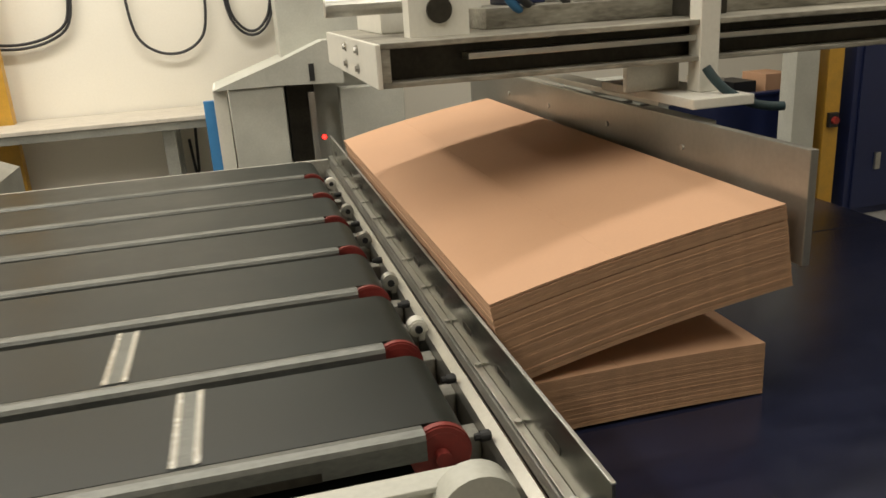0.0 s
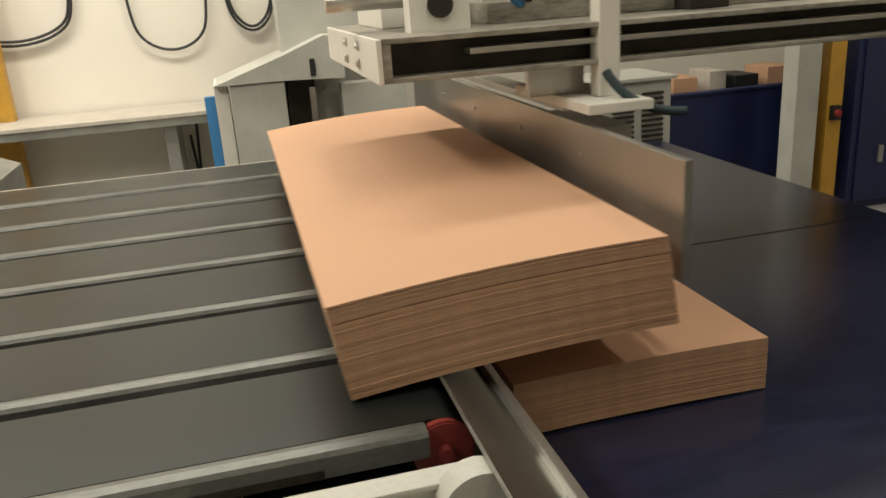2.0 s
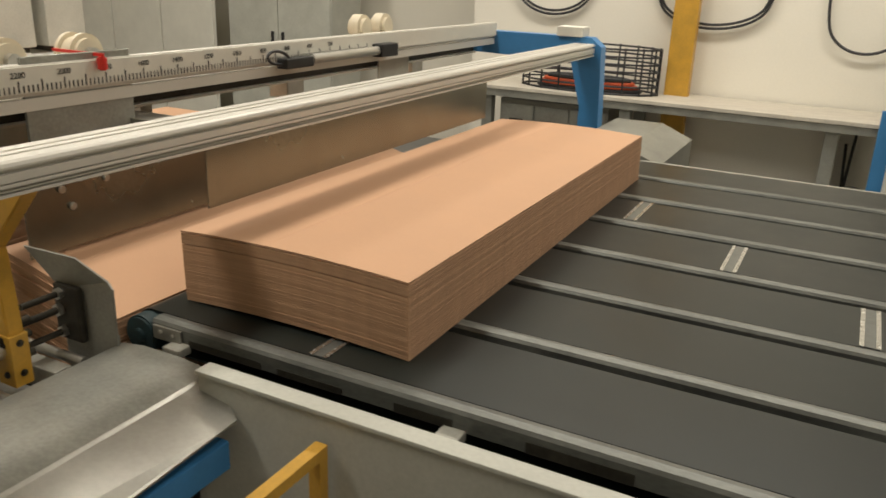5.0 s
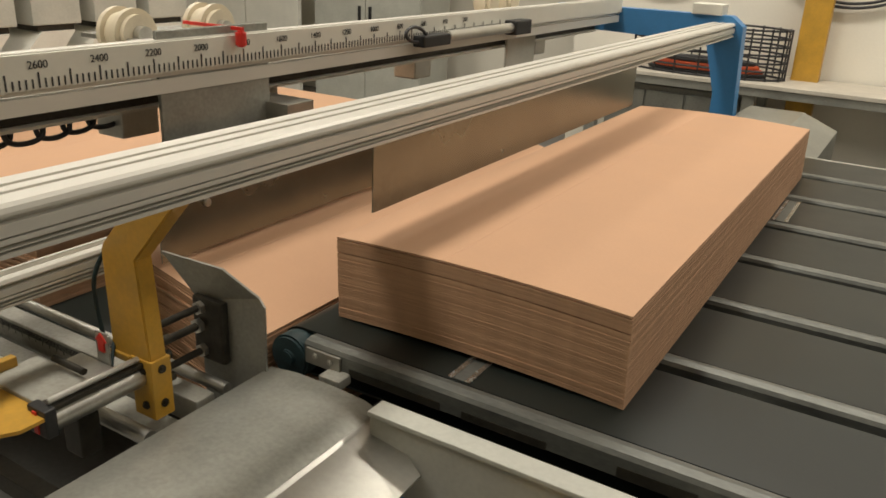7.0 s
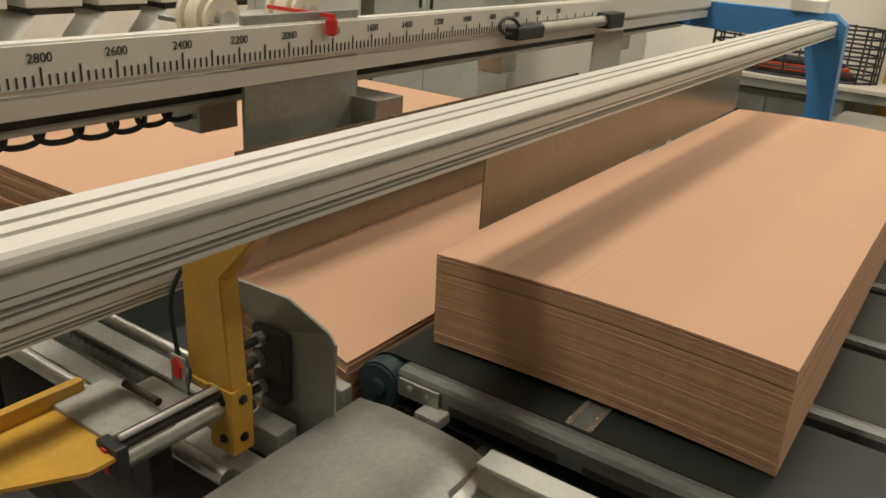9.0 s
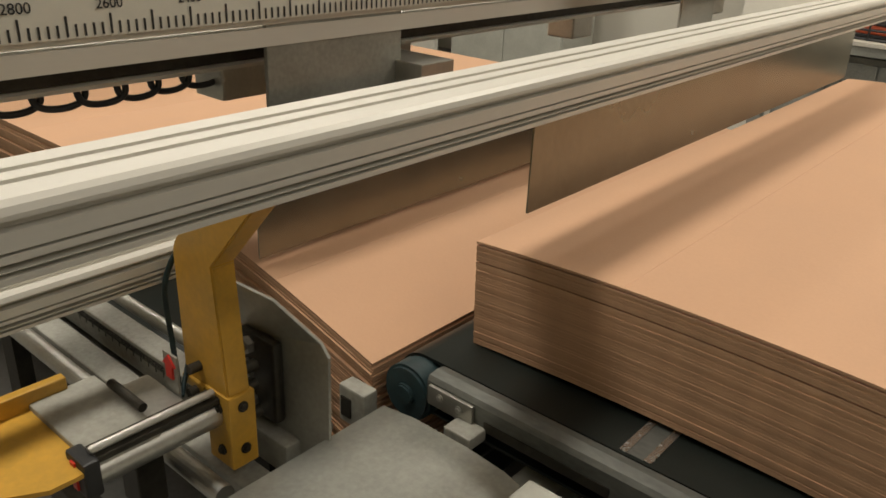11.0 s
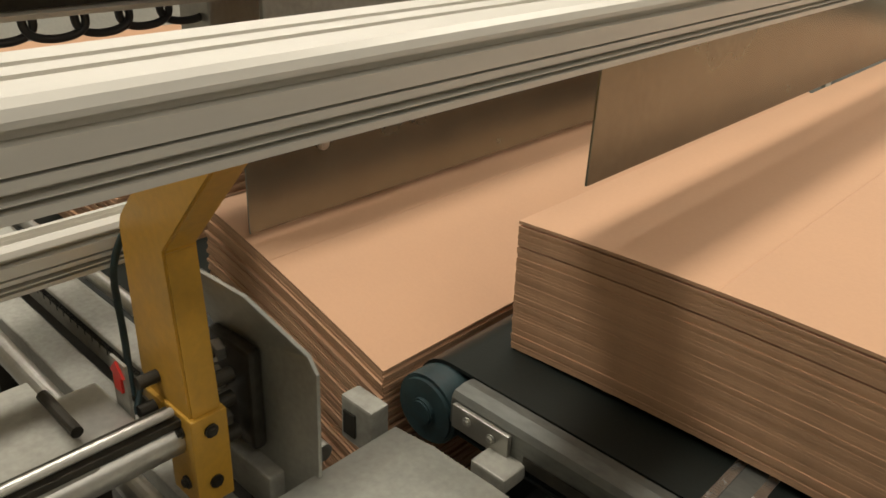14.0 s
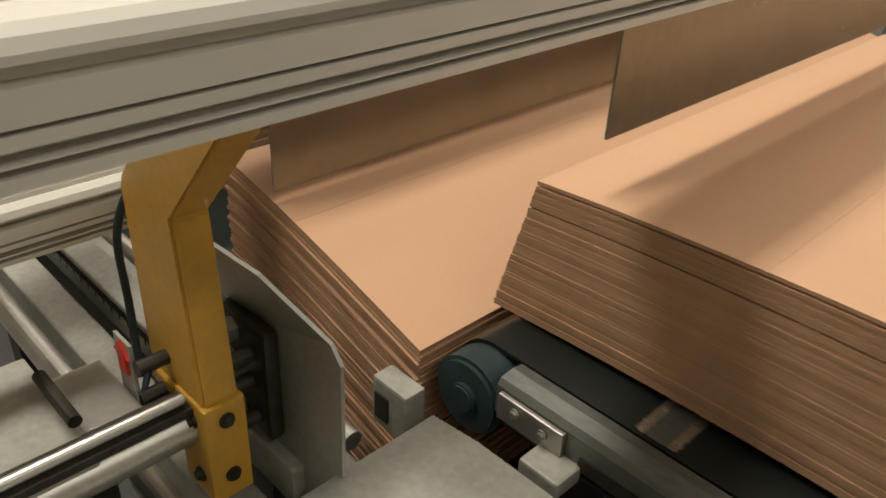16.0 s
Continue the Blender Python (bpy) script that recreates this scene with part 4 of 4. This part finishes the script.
lampr = bpy.data.materials.new("red_signal_glow")
lampr.use_nodes = True
lampr.node_tree.nodes["Principled BSDF"].inputs["Base Color"].default_value = (0.6, 0.02, 0.02, 1)
lampr.node_tree.nodes["Principled BSDF"].inputs["Emission Color"].default_value = (1, 0.03, 0.02, 1)
lampr.node_tree.nodes["Principled BSDF"].inputs["Emission Strength"].default_value = 3.0
sig = thing("signal_light", "small glowing red signal light on the machine column", "light")
part("socket", rodded(0.60, 5.325, 0.832, 0.022, 0.014, "y", seg=16), BLACK, sig)
part("lens", rodded(0.60, 5.312, 0.832, 0.016, 0.014, "y", seg=16, bevel=0.004), lampr, sig, "glowing red lens")


# ---- what moves ----
TOPZ, LOWZ = BELT + 0.001, BELT - 0.130
LACE_PATHS = [
    [(0, -0.119, TOPZ), (0.3, -0.423, TOPZ), (1.2, -1.92, TOPZ), (1.3, -2.0, BELT - 0.06), (1.4, -1.92, LOWZ), (3.1, 0.45, LOWZ), (3.18, 0.53, BELT - 0.06), (3.25, 0.44, TOPZ),
     (3.5, 0.075, TOPZ), (4, -0.532, TOPZ), (4.5, -1.071, TOPZ), (5, -1.451, TOPZ), (6, -1.58, TOPZ), (15.3, -1.60, TOPZ), (16, -1.78, TOPZ)],
    [(0, -0.293, TOPZ), (0.3, -0.583, TOPZ), (1.2, -1.92, TOPZ), (1.3, -2.0, BELT - 0.06), (1.4, -1.92, LOWZ), (5, -0.4, LOWZ), (16, -0.3, LOWZ)],
    [(0, -0.9, LOWZ), (3.2, 0.45, LOWZ), (3.3, 0.53, BELT - 0.06), (3.4, 0.45, TOPZ), (4, -0.156, TOPZ), (4.5, -0.69, TOPZ), (5, -1.086, TOPZ), (6, -1.2, TOPZ), (15.3, -1.22, TOPZ), (16, -1.4, TOPZ)],
    [(0, -1.1, LOWZ), (3.6, 0.45, LOWZ), (3.72, 0.53, BELT - 0.06), (3.82, 0.45, TOPZ), (4, 0.307, TOPZ), (4.5, -0.223, TOPZ), (5, -0.629, TOPZ), (6, -0.75, TOPZ), (15.3, -0.77, TOPZ), (16, -0.95, TOPZ)],
    [(0, -1.3, LOWZ), (4.0, 0.45, LOWZ), (4.15, 0.53, BELT - 0.06), (4.28, 0.45, TOPZ), (4.5, 0.22, TOPZ), (5, -0.183, TOPZ), (6, -0.3, TOPZ), (15.3, -0.32, TOPZ), (16, -0.5, TOPZ)],
]


def motions():
    a = (0, 0, 0)
    # left lower corner of the bundle and its lean
    rows = [(0, 0.578, 0.838, -10.5, 1.53), (0.5, 0.578, 0.838, -10.5, 1.53), (1.0, 0.568, 0.838, -10.8, 1.53), (1.5, 0.53, 0.842, -10.5, 1.52), (2.0, 0.207, 0.91, -3.3, 1.455), (2.5, -0.15, 0.906, -2.4, 1.452),
            (2.75, -0.325, 0.904, -2, 1.44), (3.0, -0.524, 0.903, -0.3, 1.45), (3.5, -1.08, 0.902, 0, 1.45), (4.0, -1.640, 0.902, 0, 1.45), (4.5, -1.97, 0.902, 0, 1.44), (5, -1.990, 0.902, 0, 1.44), (15.4, -1.990, 0.902, 0, 1.44),
            (15.7, -2.02, 0.902, 0, 1.435), (16, -2.095, 0.902, 0, 1.41)]
    walk(moving, [(t, pose(x, y, z, 0, lean, 0)) for t, x, z, lean, y in rows])
    # the sheets lean over one another while they are pushed
    shear = [(0, 0.004), (1.5, 0.0), (2, -0.02), (2.5, -0.035), (3, -0.055), (3.5, -0.06), (4, -0.05), (4.5, -0.005), (15.4, -0.005), (16, 0.055)]
    n = len(moving_sheets)
    for i, s in enumerate(moving_sheets):
        x, y, z = s.location
        u = i / (n - 1)
        walk(s, [(t, pose(x + k * u, y, z)) for t, k in shear])
    walk(pusher, [(t, pose(x, 1.51, 1.03)) for t, x in ((0, 1.325), (1.0, 1.31), (1.5, 1.27), (2.0, 0.995), (2.5, 0.70), (3.0, 0.645), (3.6, 0.64), (6, 1.325), (16, 1.325))])
    # the backstop gives way as the bundle leaves
    walk(stop1, [(t, pose(x, y, 1.188)) for t, x, y in ((0, -1.909, 1.47), (15.45, -1.909, 1.47), (15.7, -1.925, 1.465), (16, -1.968, 1.44))])
    walk(flap, [(t, pose(0.53, 1.0, 0.855, 0, r, 0)) for t, r in ((0, 0), (0.15, -5), (0.5, -62), (16, -62))])
    # the jogger plate knocks in and out every 1.6 s
    rows = [(0, 1.14)]
    for k in range(10):
        r = 1.3 + 1.6 * k
        rows += [(r - 0.3, 1.14), (r, 1.075), (r + 0.2, 1.13), (r + 0.42, 1.205)]
        if r + 1.0 < 15.9:
            rows.append((r + 1.0, 1.205))
    rows = sorted(q for q in rows if q[0] <= 15.7) + [(16, 1.077)]
    walk(jog, [(t, pose(0, y, 0)) for t, y in rows])
    for lace, path in zip(laces, LACE_PATHS):
        walk(lace, [(t, pose(x, lace.location.y, z)) for t, x, z in path])


motions()
